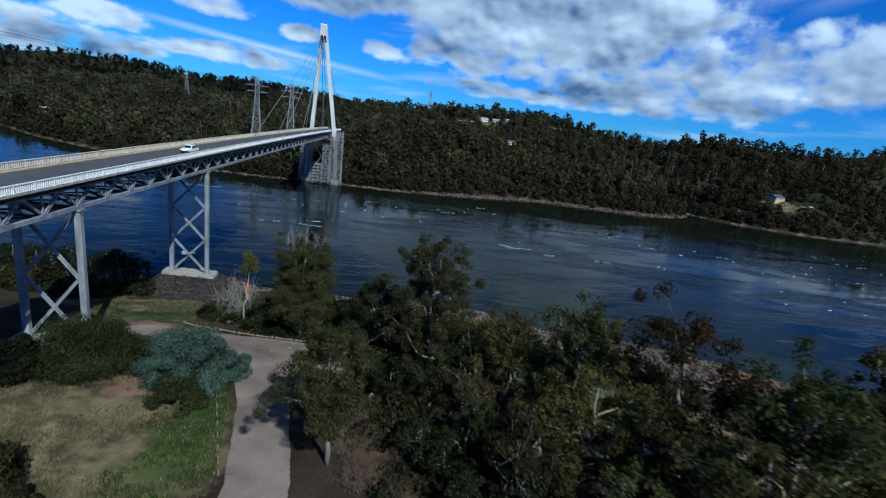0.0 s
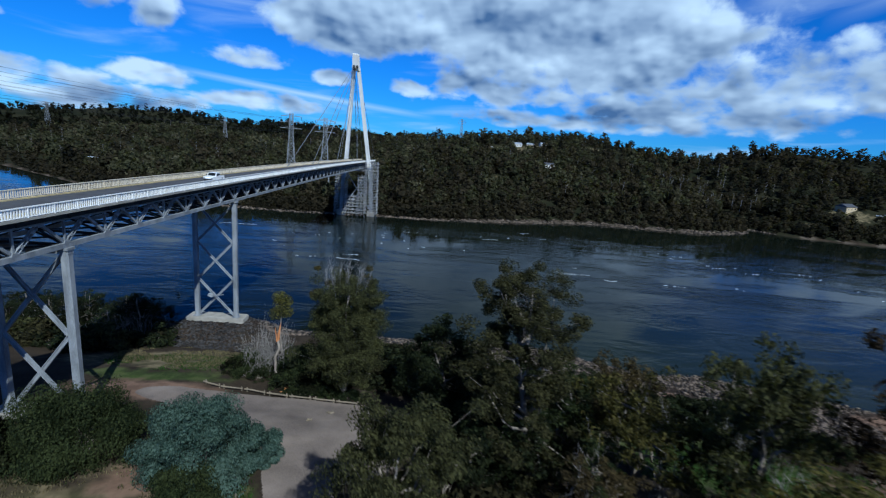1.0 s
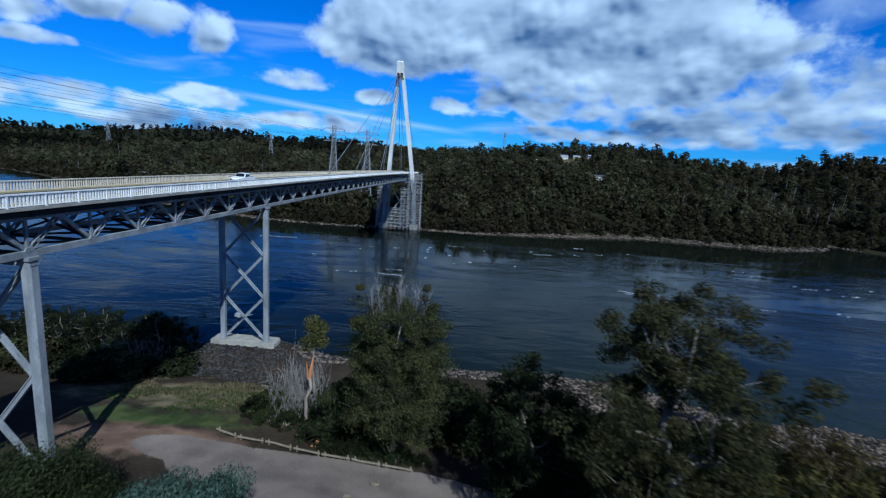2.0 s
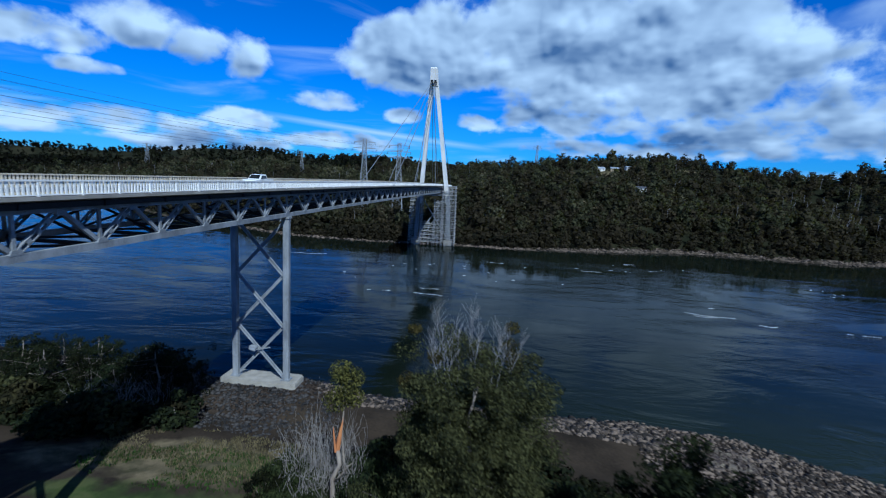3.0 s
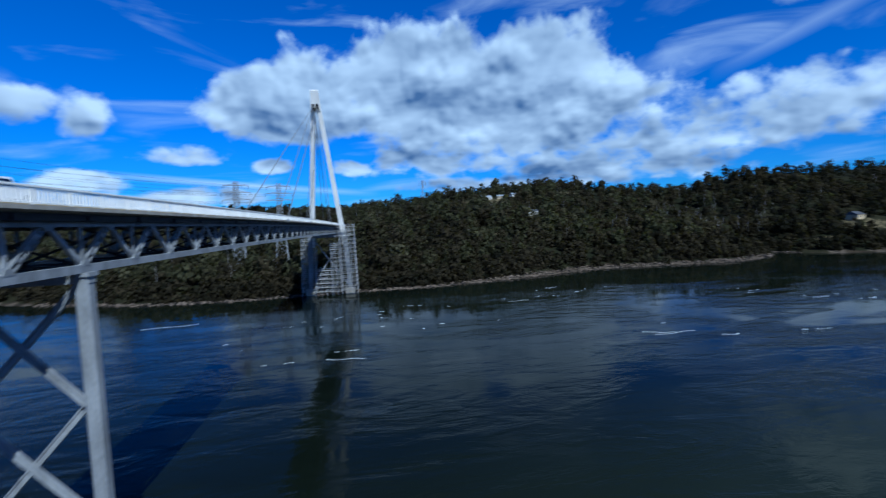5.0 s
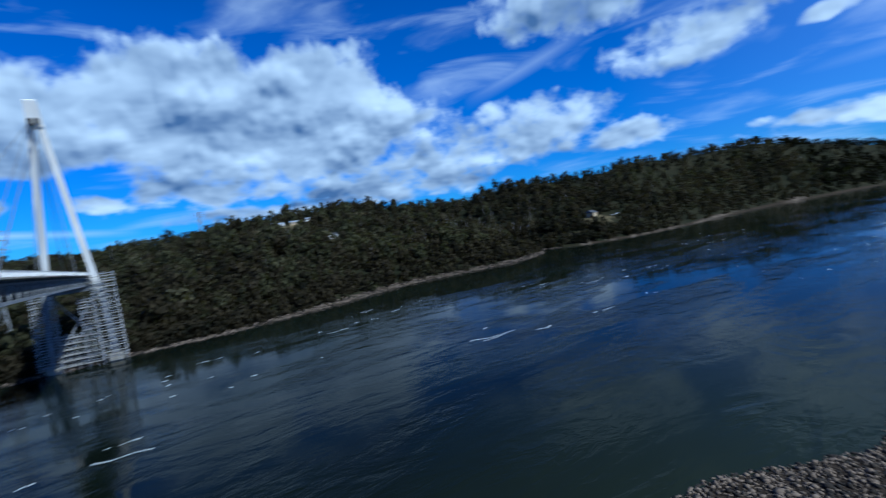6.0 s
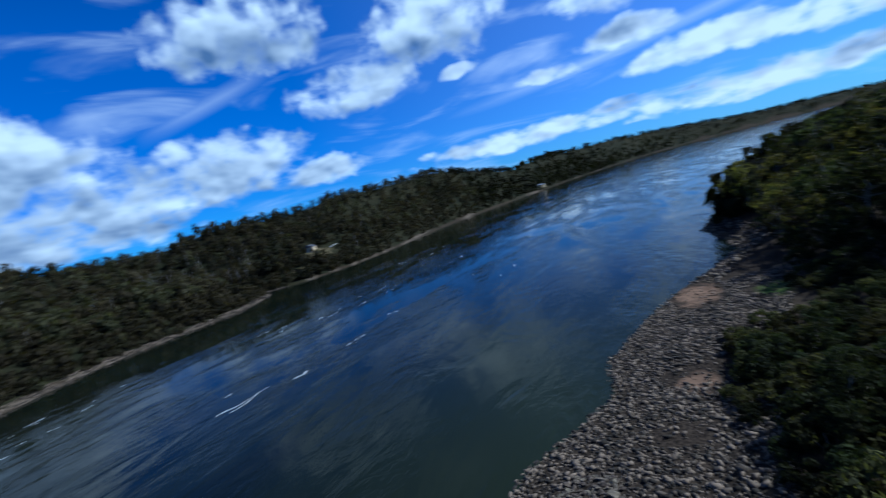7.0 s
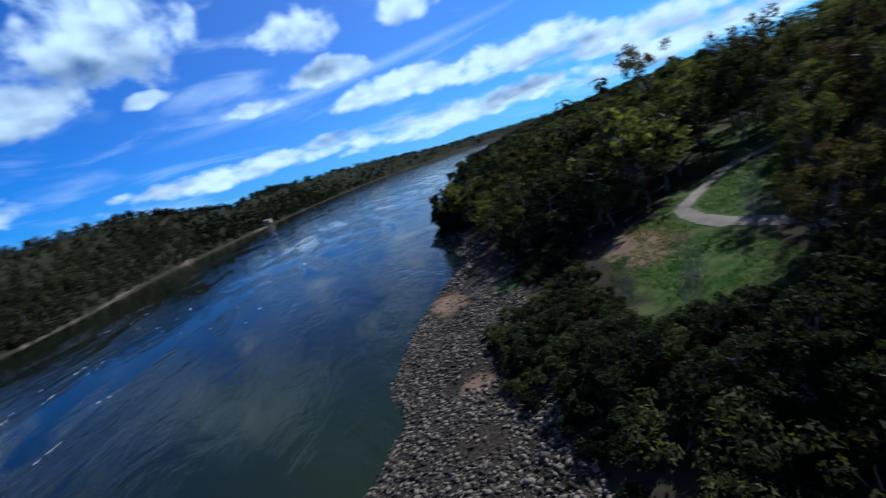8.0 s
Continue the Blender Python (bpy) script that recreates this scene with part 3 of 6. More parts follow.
def build_bridge():
    part("deck_slab", swept([(-SLAB_X, -0.24), (-SLAB_X, 0.0), (SLAB_X, 0.0), (SLAB_X, -0.24), (4.5, -0.42), (-4.5, -0.42)][::-1], LONG, 3.95), CONCRETE, bridge, "pale concrete deck slab")
    part("road_surface", swept(rect(-3.7, 3.7, 0.004, 0.05)[::-1], LONG, 3.95), ASPHALT, bridge, "grey asphalt road surface")
    for s in (-1, 1):
        part("kerb", swept(rect(min(s * 3.7, s * 4.1), max(s * 3.7, s * 4.1), 0.004, 0.2)[::-1], LONG, 3.95), KERB, bridge, "ochre painted kerb")
        part("edge_beam", swept(rect(s * 4.62 - 0.12, s * 4.62 + 0.12, -0.42, 0.0)[::-1], LONG, 3.53), STEEL_DARK, bridge, "steel edge beam under the slab, deck shade in its dark colour")
        part("stringer", swept(rect(s * 2.2 - 0.2, s * 2.2 + 0.2, -0.5, 0.0)[::-1], LONG, 3.5), STEEL_DARK, bridge, "steel deck stringer, deck shade in its dark colour")
        paint = STEEL_WHITE if s > 0 else STEEL_CREAM
        rail = part("railing", swept(rect(s * 5.1 - 0.09, s * 5.1 + 0.09, -0.05, 0.06)[::-1], LONG, 4.98), paint, bridge, "white painted steel railing with upright bars" if s > 0 else "cream painted steel railing with upright bars")
        part("bottom_rail", swept(rect(s * 5.1 - 0.05, s * 5.1 + 0.05, 0.0, 0.08)[::-1], LONG, 4.02), paint, rail)
        bars = Mesh()
        y = LONG[0] + 0.2
        while y < LONG[-1]:
            z = zb(y) + 3.95
            bars.box((s * 5.1 - 0.03, y - 0.08, z + 0.1), (s * 5.1 + 0.03, y + 0.08, z + 0.99))
            y += 0.33
        tagged(part("bar_infill", bars, paint, rail), kind="stuff")
        post = Mesh().box((-0.05, -0.07, 0.0), (0.07, 0.07, 1.04)).data("post", paint)
        for i in range(120):
            yy = LONG[0] + 1 + i * PANEL / 2
            if yy > LONG[-1]:
                break
            ob = part("post", post, None, rail)
            ob.location = (s * 5.1, yy, zb(yy) + 3.95)
        x = s * TRUSS_X
        truss = part("truss_side", swept(rect(x - 0.22, x + 0.22, -0.27, 0.27)[::-1], NODES, 0.0), STEEL_GREY, bridge, "grey painted steel truss with diagonals")
        part("top_chord", swept(rect(x - 0.2, x + 0.2, -0.22, 0.2)[::-1], NODES, 3.0), STEEL_GREY, truss)
        for i, y in enumerate(NODES):
            b, up = (x, y, zb(y)), (x, y, zb(y) + 3.0)
            part("vertical", Mesh().beam((x, y, zb(y) + 0.27), (x, y, zb(y) + 2.8), 0.2, 0.24, (0, 1, 0)), STEEL_GREY, truss)
            part("gusset", Mesh().prism([(-0.5, 0.2), (0.5, 0.2), (0.3, 0.56), (-0.3, 0.56)], -0.24, 0.24), STEEL_GREY, truss).matrix_local = Matrix(((0, 0, 1, x), (1, 0, 0, y), (0, 1, 0, zb(y)), (0, 0, 0, 1)))
            if i == len(NODES) - 1:
                continue
            ym, yn = y + PANEL / 2, y + PANEL
            top = Vector((x, ym, zb(ym) + 2.95))
            part("laced_diagonal", laced(Vector((x, y, zb(y) + 0.2)), top, 0.36), STEEL_GREY, truss)
            part("diagonal", Mesh().beam(top, (x, yn, zb(yn) + 0.2), 0.26, 0.3, (0, 0, 1)), STEEL_GREY, truss)
            part("gusset", Mesh().prism([(-0.28, 0.5), (0.28, 0.5), (0.48, 0.85), (-0.48, 0.85)], -0.23, 0.23), STEEL_GREY, truss).matrix_local = Matrix(((0, 0, 1, x), (1, 0, 0, ym), (0, 1, 0, zb(ym) + 2.05), (0, 0, 0, 1)))
    # members under the deck, their near-black colour holding its shade
    for i, y in enumerate(NODES):
        z = zb(y)
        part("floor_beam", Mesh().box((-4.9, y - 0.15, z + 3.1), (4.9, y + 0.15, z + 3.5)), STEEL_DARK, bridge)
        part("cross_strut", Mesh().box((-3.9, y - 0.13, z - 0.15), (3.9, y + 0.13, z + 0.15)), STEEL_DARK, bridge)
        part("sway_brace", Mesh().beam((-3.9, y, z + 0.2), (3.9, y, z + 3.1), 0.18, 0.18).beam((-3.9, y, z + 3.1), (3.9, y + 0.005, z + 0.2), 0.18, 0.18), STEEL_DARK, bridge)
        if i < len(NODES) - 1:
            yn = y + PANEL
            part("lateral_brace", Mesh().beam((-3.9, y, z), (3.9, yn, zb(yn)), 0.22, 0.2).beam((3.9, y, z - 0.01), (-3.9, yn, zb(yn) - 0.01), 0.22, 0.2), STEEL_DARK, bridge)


def round_pad(hx, hy):
    """Outline of a slab with cut corners."""
    c = hy * 0.2
    pts = [(hx - c, -hy), (hx, -hy + c), (hx, hy - c), (hx - c, hy)]
    return pts + [(-x, -y) for x, y in pts]


def build_pier(y, foot, bays, pad_top, pad_half):
    top = zb(y) - 0.27
    pier = part("pier", Mesh().box((-4.6, y - 0.4, top - 0.7), (4.6, y + 0.4, top - 0.02)), STEEL_GREY, bridge, "grey steel trestle pier with crossed braces")
    pad = Mesh()
    hx, hy = pad_half
    o = round_pad(hx, hy)
    pad.prism([(x, y + 0.3 + v) for x, v in o], pad_top - 1.1, pad_top - 0.15)
    pad.prism([(x * 0.985, y + 0.3 + v * 0.96) for x, v in o], pad_top - 0.15, pad_top)
    pad.prism([(x * 1.06, y + 0.3 + v * 1.1) for x, v in o], pad_top - 5.0, pad_top - 1.1)
    part("footing", pad, CONCRETE, pier, "weathered concrete footing with rounded ends")
    for s in (-1, 1):
        leg = Mesh()
        w, c = 0.46, 0.14
        o = [(w - c, -w), (w, -w + c), (w, w - c), (w - c, w), (-w + c, w), (-w, w - c), (-w, -w + c), (-w + c, -w)]
        leg.prism([(s * TRUSS_X + a, y + b) for a, b in o], pad_top + 0.15, top)
        leg.box((s * TRUSS_X - 0.7, y - 0.7, pad_top + 0.001), (s * TRUSS_X + 0.7, y + 0.7, pad_top + 0.16))
        leg.box((s * TRUSS_X - 0.6, y - 0.6, top - 0.25), (s * TRUSS_X + 0.6, y + 0.6, top + 0.02))
        part("leg", leg, STEEL_GREY, pier)
    z0, z1 = pad_top + 0.5, top - 0.8
    h = (z1 - z0) / bays
    for k in range(bays):
        a, b = z0 + h * k, z0 + h * (k + 1)
        for s in (-1, 1):
            m = Mesh()
            p, q = Vector((-s * 3.7, y + s * 0.16, a)), Vector((s * 3.7, y + s * 0.16, b))
            d = (q - p).normalized()
            t = d.cross(Vector((0, 1, 0)))
            # two flanges on a web set back between them
            for e in (-1, 1):
                m.beam(p + t * e * 0.19, q + t * e * 0.19, 0.09, 0.3, (0, 1, 0))
            m.beam(p, q, 0.3, 0.1, (0, 1, 0))
            part("cross_brace", m, STEEL_GREY, pier)
    return pier


def build_tower():
    tower = part("tower", Mesh().add([(s * w, 185.0 + yy, z) for z, w, yy in ((87.0, 2.2, 2.65), (95.2, 1.75, -0.4)) for s, yy in ((-1, yy - 1.5), (1, yy - 1.5), (1, yy + 1.5), (-1, yy + 1.5))], BOX), STEEL_WHITE, bridge, "white painted steel inclined twin-leg tower")
    for s in (-1, 1):
        part("leg", Mesh().beam((s * 8.25, 210.2, 24.8), (s * 1.35, 187.6, 88.0), 2.2, 3.2, (0, 1, 0), 1.75, 2.7), STEEL_WHITE, tower)
        part("lower_leg", Mesh().beam((s * 9.8, 208, 3.0), (s * 8.4, 208, 33.0), 1.9, 2.2, (0, 1, 0)), STEEL_GREY, tower, "grey lower leg")
        part("plinth", Mesh().prism([(s * 9.8 + a, 208 + b) for a, b in ((-2.4, -2.4), (2.4, -2.4), (2.8, 0), (2.4, 2.4), (-2.4, 2.4), (-2.8, 0))], -1.0, 3.2), CONCRETE, tower, "concrete plinth at the waterline")
        part("lower_brace", Mesh().beam((-s * 8.7, 208 + s * 0.3, 5), (s * 7.6, 208 + s * 0.3, 29), 0.6, 0.5), STEEL_GREY, tower)
        part("saddle", Mesh().box((s * 0.9 - 0.55, 183.2, 87.6), (s * 0.9 + 0.55, 187, 89.4)), STEEL_DARK, tower)
    part("cross_beam", Mesh().box((-7.5, 206.5, 29.0), (7.5, 209.5, 31.0)), STEEL_GREY, tower)
    part("cap", Mesh().box((-1.6, 183.3, 95.2), (1.6, 186.2, 95.6)), STEEL_WHITE, tower)
    for s in (-1, 1):
        for y in (70, 107, 172):
            part("stay_cable", Mesh().tube([(s * 0.9, 184.5, 88.6), (s * 5.0, y, zb(y) + 4.0)], [0.11, 0.11]), CABLE, bridge, "grey steel stay cable")
            part("cable_anchor", Mesh().box((s * 5.0 - 0.3, y - 0.6, zb(y) + 3.6), (s * 5.0 + 0.3, y + 0.6, zb(y) + 4.3)), STEEL_GREY, bridge)
        for y in (238, 270):
            part("back_stay", Mesh().tube([(s * 0.9, 186.5, 88.6), (s * 4.8, y, zb(min(y, 250)) + 3.0)], [0.12, 0.12]), CABLE, bridge, "grey steel back stay cable")


KERB = mat("ochre kerb paint", (0.5, 0.40, 0.2), (0.33, 0.27, 0.16), scale=0.6, rough=0.8)
build_bridge()
build_pier(0.0, 7.0, 3, 8.4, (6.1, 2.0))
build_pier(-7 * PANEL, 13.0, 2, 13.9, (6.0, 1.5))
build_pier(-14 * PANEL, 18.0, 2, 18.2, (6.0, 1.5))
build_tower()


# ---- foliage ----
def cards(rng, centres, spread, count, size, droop=0.3, aspect=2.2, outward=0.6):
    """Leaf sprays as small quads that lie roughly over the balls round the centres."""
    c = np.repeat(centres, count, 0)
    sp = np.repeat(spread, count)[:, None]
    d = rng.normal(size=c.shape)
    d /= np.linalg.norm(d, axis=1, keepdims=True) + 1e-9
    r = rng.random((len(c), 1)) ** 0.35
    p = c + d * r * sp * np.array([1, 1, 0.75])
    face = d * outward + rng.normal(size=c.shape) * 0.38 + np.array([0, 0, 0.15])
    face /= np.linalg.norm(face, axis=1, keepdims=True) + 1e-9
    ax = np.cross(face, rng.normal(size=c.shape)) - np.array([0, 0, droop * 0.4])
    ax /= np.linalg.norm(ax, axis=1, keepdims=True) + 1e-9
    si = np.cross(face, ax)
    si /= np.linalg.norm(si, axis=1, keepdims=True) + 1e-9
    L = size * (0.5 + rng.random((len(c), 1)))
    W = L / aspect
    return np.stack([p - ax * L * 0.4 - si * W * 0.55, p - ax * L * 0.3 + si * W * 0.55, p + ax * L * 0.65], 1).reshape(-1, 3)


def leaf_index(n):
    return np.arange(n * 3).reshape(-1, 3)


def vary_by_object(mt, amount):
    """Shifts brightness and hue a little from object to object."""
    n, l = mt.node_tree.nodes, mt.node_tree.links
    b = n["Principled BSDF"]
    src = b.inputs["Base Color"].links[0].from_socket
    info, hs = n.new("ShaderNodeObjectInfo"), n.new("ShaderNodeHueSaturation")
    for name, spread, mid in (("Hue", 0.05 * amount, 0.5), ("Value", amount, 1.0)):
        k = n.new("ShaderNodeMath")
        k.operation = "MULTIPLY_ADD"
        l.new(info.outputs["Random"], k.inputs[0])
        k.inputs[1].default_value, k.inputs[2].default_value = spread, mid - spread / 2
        l.new(k.outputs[0], hs.inputs[name])
    l.new(src, hs.inputs["Color"])
    for old in list(src.links):
        l.new(hs.outputs[0], old.to_socket)
    l.new(src, hs.inputs["Color"])


for leaf in (LEAF_GUM, LEAF_BROWN, LEAF_DARK, LEAF_OLIVE):
    vary_by_object(leaf, 0.9)


# ---- the far woods ----
def tone_by_tree(mt):
    """Gives each tree of a wood its own tone: dark, brown, green or pale."""
    n, l = mt.node_tree.nodes, mt.node_tree.links
    src = n["Principled BSDF"].inputs["Base Color"].links[0].from_socket
    at, rp, mx = n.new("ShaderNodeAttribute"), n.new("ShaderNodeValToRGB"), n.new("ShaderNodeMixRGB")
    at.attribute_name = "tone"
    e = rp.color_ramp.elements
    e[0].position, e[0].color = 0.0, (0.26, 0.28, 0.26, 1)
    e[1].position, e[1].color = 1.0, (1.9, 1.85, 1.7, 1)
    for p, c in ((0.2, (0.50, 0.45, 0.39)), (0.4, (0.80, 0.70, 0.60)), (0.55, (0.78, 0.86, 0.66)), (0.72, (1.05, 1.12, 0.86)), (0.86, (1.35, 1.36, 1.1))):
        e.new(p).color = (*c, 1)
    l.new(at.outputs["Fac"], rp.inputs[0])
    mx.blend_type = "MULTIPLY"
    mx.inputs[0].default_value = 1.0
    l.new(rp.outputs[0], mx.inputs[2])
    for old in list(src.links):
        l.new(mx.outputs[0], old.to_socket)
    l.new(src, mx.inputs[1])


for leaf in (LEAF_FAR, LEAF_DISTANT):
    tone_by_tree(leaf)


def far_templates(rng, kinds, lumps, per, card, low, wide):
    """Crowns one metre high: heaps of leaf sprays, with the way outwards at each corner."""
    out = []
    for k in range(kinds):
        up = np.linspace(low + 0.1, 0.86, lumps) + rng.normal(size=lumps) * 0.05
        reach = wide * np.sqrt(np.clip(1 - ((up - low - 0.22) / (1.02 - low)) ** 2, 0.1, 1)) * rng.uniform(0.25, 0.8, lumps)
        turn = 2.4 * np.arange(lumps) + rng.uniform(0, 1.5, lumps)
        c = np.stack([np.cos(turn) * reach, np.sin(turn) * reach, up], 1)
        size = wide * rng.uniform(0.5, 0.78, lumps)
        v = cards(rng, c, size, per, card, 0.1, 1.2, 1.5)
        mid = np.repeat(v.reshape(-1, 3, 3).mean(1), 3, 0)
        heap = np.repeat(c, per * 3, 0)
        nrm = (mid - heap) / np.repeat(size, per * 3)[:, None] + (mid - np.array([0, 0, 0.5])) * 0.7 + np.array([0, 0, 0.2])
        out.append((v, nrm / np.linalg.norm(nrm, axis=1, keepdims=True)))
    return out


def forest(name, pts, high, tone, rng, material, label, temps):
    which = rng.integers(0, len(temps), len(pts))
    chunks, ways, tones = [], [], []
    for k, (t, w) in enumerate(temps):
        sel = np.where(which == k)[0]
        if not len(sel):
            continue
        a = rng.random(len(sel)) * 6.2832
        c, s = np.cos(a)[:, None], np.sin(a)[:, None]

        def spun(q):
            return np.stack([q[None, :, 0] * c - q[None, :, 1] * s, q[None, :, 0] * s + q[None, :, 1] * c, np.broadcast_to(q[None, :, 2], (len(sel), len(q)))], -1)

        chunks.append((spun(t) * high[sel][:, None, None] + pts[sel][:, None, :]).reshape(-1, 3))
        ways.append(spun(w).reshape(-1, 3))
        tones.append(np.repeat(tone[sel], len(t)))
    v = np.vstack(chunks)
    me = array_mesh(name, v, leaf_index(len(v) // 3)[:, ::-1], material)
    me.attributes.new("tone", "FLOAT", "POINT").data.foreach_set("value", np.concatenate(tones).astype(np.float32))
    me.attributes.new("custom_normal", "FLOAT_VECTOR", "POINT").data.foreach_set("vector", np.vstack(ways).astype(np.float32).ravel())
    return tagged(new(name, me), label, "trees", kind="stuff")


GLADES = SCARS + [(412, 284, 26, 15), (446, 284, 11, 10), (172, 380, 9, 17), (165, 526, 52, 17), (160, 510, 44, 14), (1246, 188, 30, 20), (-61, 275, 2, 2), (-37, 284, 2, 2), (0, 240, 8, 40), (-267, 355, 11, 12)]


def thinned(x, y, cell):
    """One of all the places in each cell of a grid."""
    key = np.floor(x / cell).astype(np.int64) * 100003 + np.floor(y / cell).astype(np.int64)
    keep = np.zeros(len(x), bool)
    keep[np.unique(key, return_index=True)[1]] = True
    return keep


def wood_places(rng, n, near, far, az0, az1):
    a = rng.uniform(az0, az1, n)
    r = near * np.exp(rng.random(n) * np.log(far / near))
    x, y = HUB[0] + r * np.sin(np.radians(a)), HUB[1] + r * np.cos(np.radians(a))
    d, D = y - np.interp(x, FAR_X, FAR_Y), np.interp(a, RIDGE_A, RIDGE_D)
    u = d / np.maximum(d + D - r, 30)
    keep = (d > 3.5) & (r < D * 1.05) & (rough(x, y, 30, 7) > -1.25)
    for cx, cy, rx, ry in GLADES:
        keep &= ((x - cx) / rx) ** 2 + ((y - cy) / ry) ** 2 > 1
    return [q[keep] for q in (x, y, d, r, u, a)]


def far_woods():
    rng = np.random.default_rng(5)
    x, y, d, r, u, a = wood_places(rng, 90000, 235, 1000, -60, 70)
    keep = (((a > -14) | (u < 0.62)) & (r < 960))
    keep[keep] &= thinned(x[keep], y[keep], 4.0 + 2.2 * (r[keep] > 420) + 2.0 * (r[keep] > 650))
    x, y, d, r, u = x[keep], y[keep], d[keep], r[keep], u[keep]
    pts = np.stack([x, y, land(x, y) - 0.4], 1)
    patch = rough(x, y, 60, 9)
    belt = d < 34 + 10 * patch + rng.normal(size=len(x)) * 6
    # tone falls beyond x = 150: cloud shade painted into the trees' colour
    tone = np.clip(np.where(belt, 0.24 + 0.06 * patch - 0.08 * np.clip((x - 150) / 150, 0, 1), np.where(u > 0.88, 0.24, 0.52 + 0.15 * patch - 0.26 * np.clip((x - 150) / 150, 0, 1))) + rng.normal(size=len(x)) * np.where(belt, 0.12, 0.2), 0, 1)
    high = np.where(belt, np.clip(rng.normal(6.8, 1.6, len(x)), 3.2, 10.5), np.clip(rng.normal(10.6, 3.0, len(x)), 5, 18) * np.where(rng.random(len(x)) < 0.06, 1.35, 1.0))
    high = high * np.clip(d / 14 + 0.42, 0.5, 1) * np.where(u > 0.86, rng.uniform(0.5, 1.05, len(x)), 1.0)
    for sel, name, temps, label in ((belt, "shore_thicket", far_templates(rng, 10, 6, 14, 0.22, 0.0, 0.42), "dark brown shrubs and low trees along the far bank"),
                                    (~belt, "far_woods", far_templates(rng, 16, 8, 15, 0.135, 0.12, 0.32), "olive green eucalypt forest on the far hills")):
        forest(name, pts[sel], high[sel], tone[sel], rng, LEAF_FAR, label, temps)
    k = (~belt) & (rng.random(len(x)) < 0.035 + 0.32 * (np.hypot((x - 330) / 55, (y - 370) / 60) < 1) + 0.05 * (patch > 0.7))
    trunks = np.c_[pts[k], high[k]]
    # the last ridges, and the reach downstream
    x, y, d, r, u, a = (np.concatenate(q) for q in zip(wood_places(rng, 34000, 560, 4400, -60, 60), wood_places(rng, 26000, 700, 4400, 56, 121)))
    keep = (r > 960) | ((a < -14) & (u >= 0.6)) | (a > 70)
    x, y, d, r, u = x[keep], y[keep], d[keep], r[keep], u[keep]
    pts = np.stack([x, y, land(x, y) - 0.5], 1)
    tone = np.clip(0.5 + 0.13 * rough(x, y, 160, 9) + rng.normal(size=len(x)) * 0.2, 0, 1)
    high = np.clip(rng.normal(10.5, 2.8, len(x)), 5, 18) * np.clip(r / 1500, 0.9, 1.25) * np.clip(d / 25 + 0.4, 0.5, 1)
    # the near bank downstream
    bx = 225 * np.exp(rng.random(9000) * math.log(12))
    by = np.interp(bx, NEAR_X, NEAR_Y) - (7 + rng.random(9000) ** 2 * bx * 0.6)
    keep = thinned(bx, by, 5.5)
    bx, by = bx[keep], by[keep]
    pts = np.vstack([pts, np.stack([bx, by, land(bx, by) - 0.5], 1)])
    tone = np.concatenate([tone, np.clip(rng.normal(0.62, 0.2, len(bx)), 0, 1)])
    high = np.concatenate([high, np.clip(rng.normal(11, 3, len(bx)), 5, 18)])
    forest("distant_woods", pts, high, tone, rng, LEAF_DISTANT, "dense olive eucalypt forest on the far hills, cloud shade in its colour", far_templates(rng, 10, 4, 6, 0.36, 0.05, 0.42))
    # pale bare trunks that show among the crowns
    m = Mesh()
    for x, y, z, s in trunks:
        t = (x + random.uniform(-1, 1), y - s * 0.45, z + s * random.uniform(0.85, 1.3))
        m.tube([(x, y - s * 0.45, z), t], [0.17, 0.06], 3)
        for k in range(3):
            q = Vector((x, y - s * 0.45, z)).lerp(Vector(t), random.uniform(0.5, 0.85))
            m.tube([q, q + Vector((random.uniform(-2, 2), random.uniform(-0.8, 0.6), random.uniform(1, 2.6)))], [0.09, 0.03], 3)
    tagged(new("bare_trunks", m.data("bare_trunks", PALE_WOOD)), "pale bare gum trunks among the far forest", "trees", kind="stuff")


far_woods()


# ---- trees and bushes of the near bank ----
def limb(m, p, q, r0, r1, rng, n=6, seg=4, bend=0.12):
    p, q = Vector(p), Vector(q)
    L = (q - p).length
    pts = [p.lerp(q, i / seg) + (Vector(rng.normal(size=3)) * L * bend * 0.5 if 0 < i < seg else Vector((0, 0, 0))) for i in range(seg + 1)]
    m.tube(pts, [r0 + (r1 - r0) * i / seg for i in range(seg + 1)], n)
    return pts


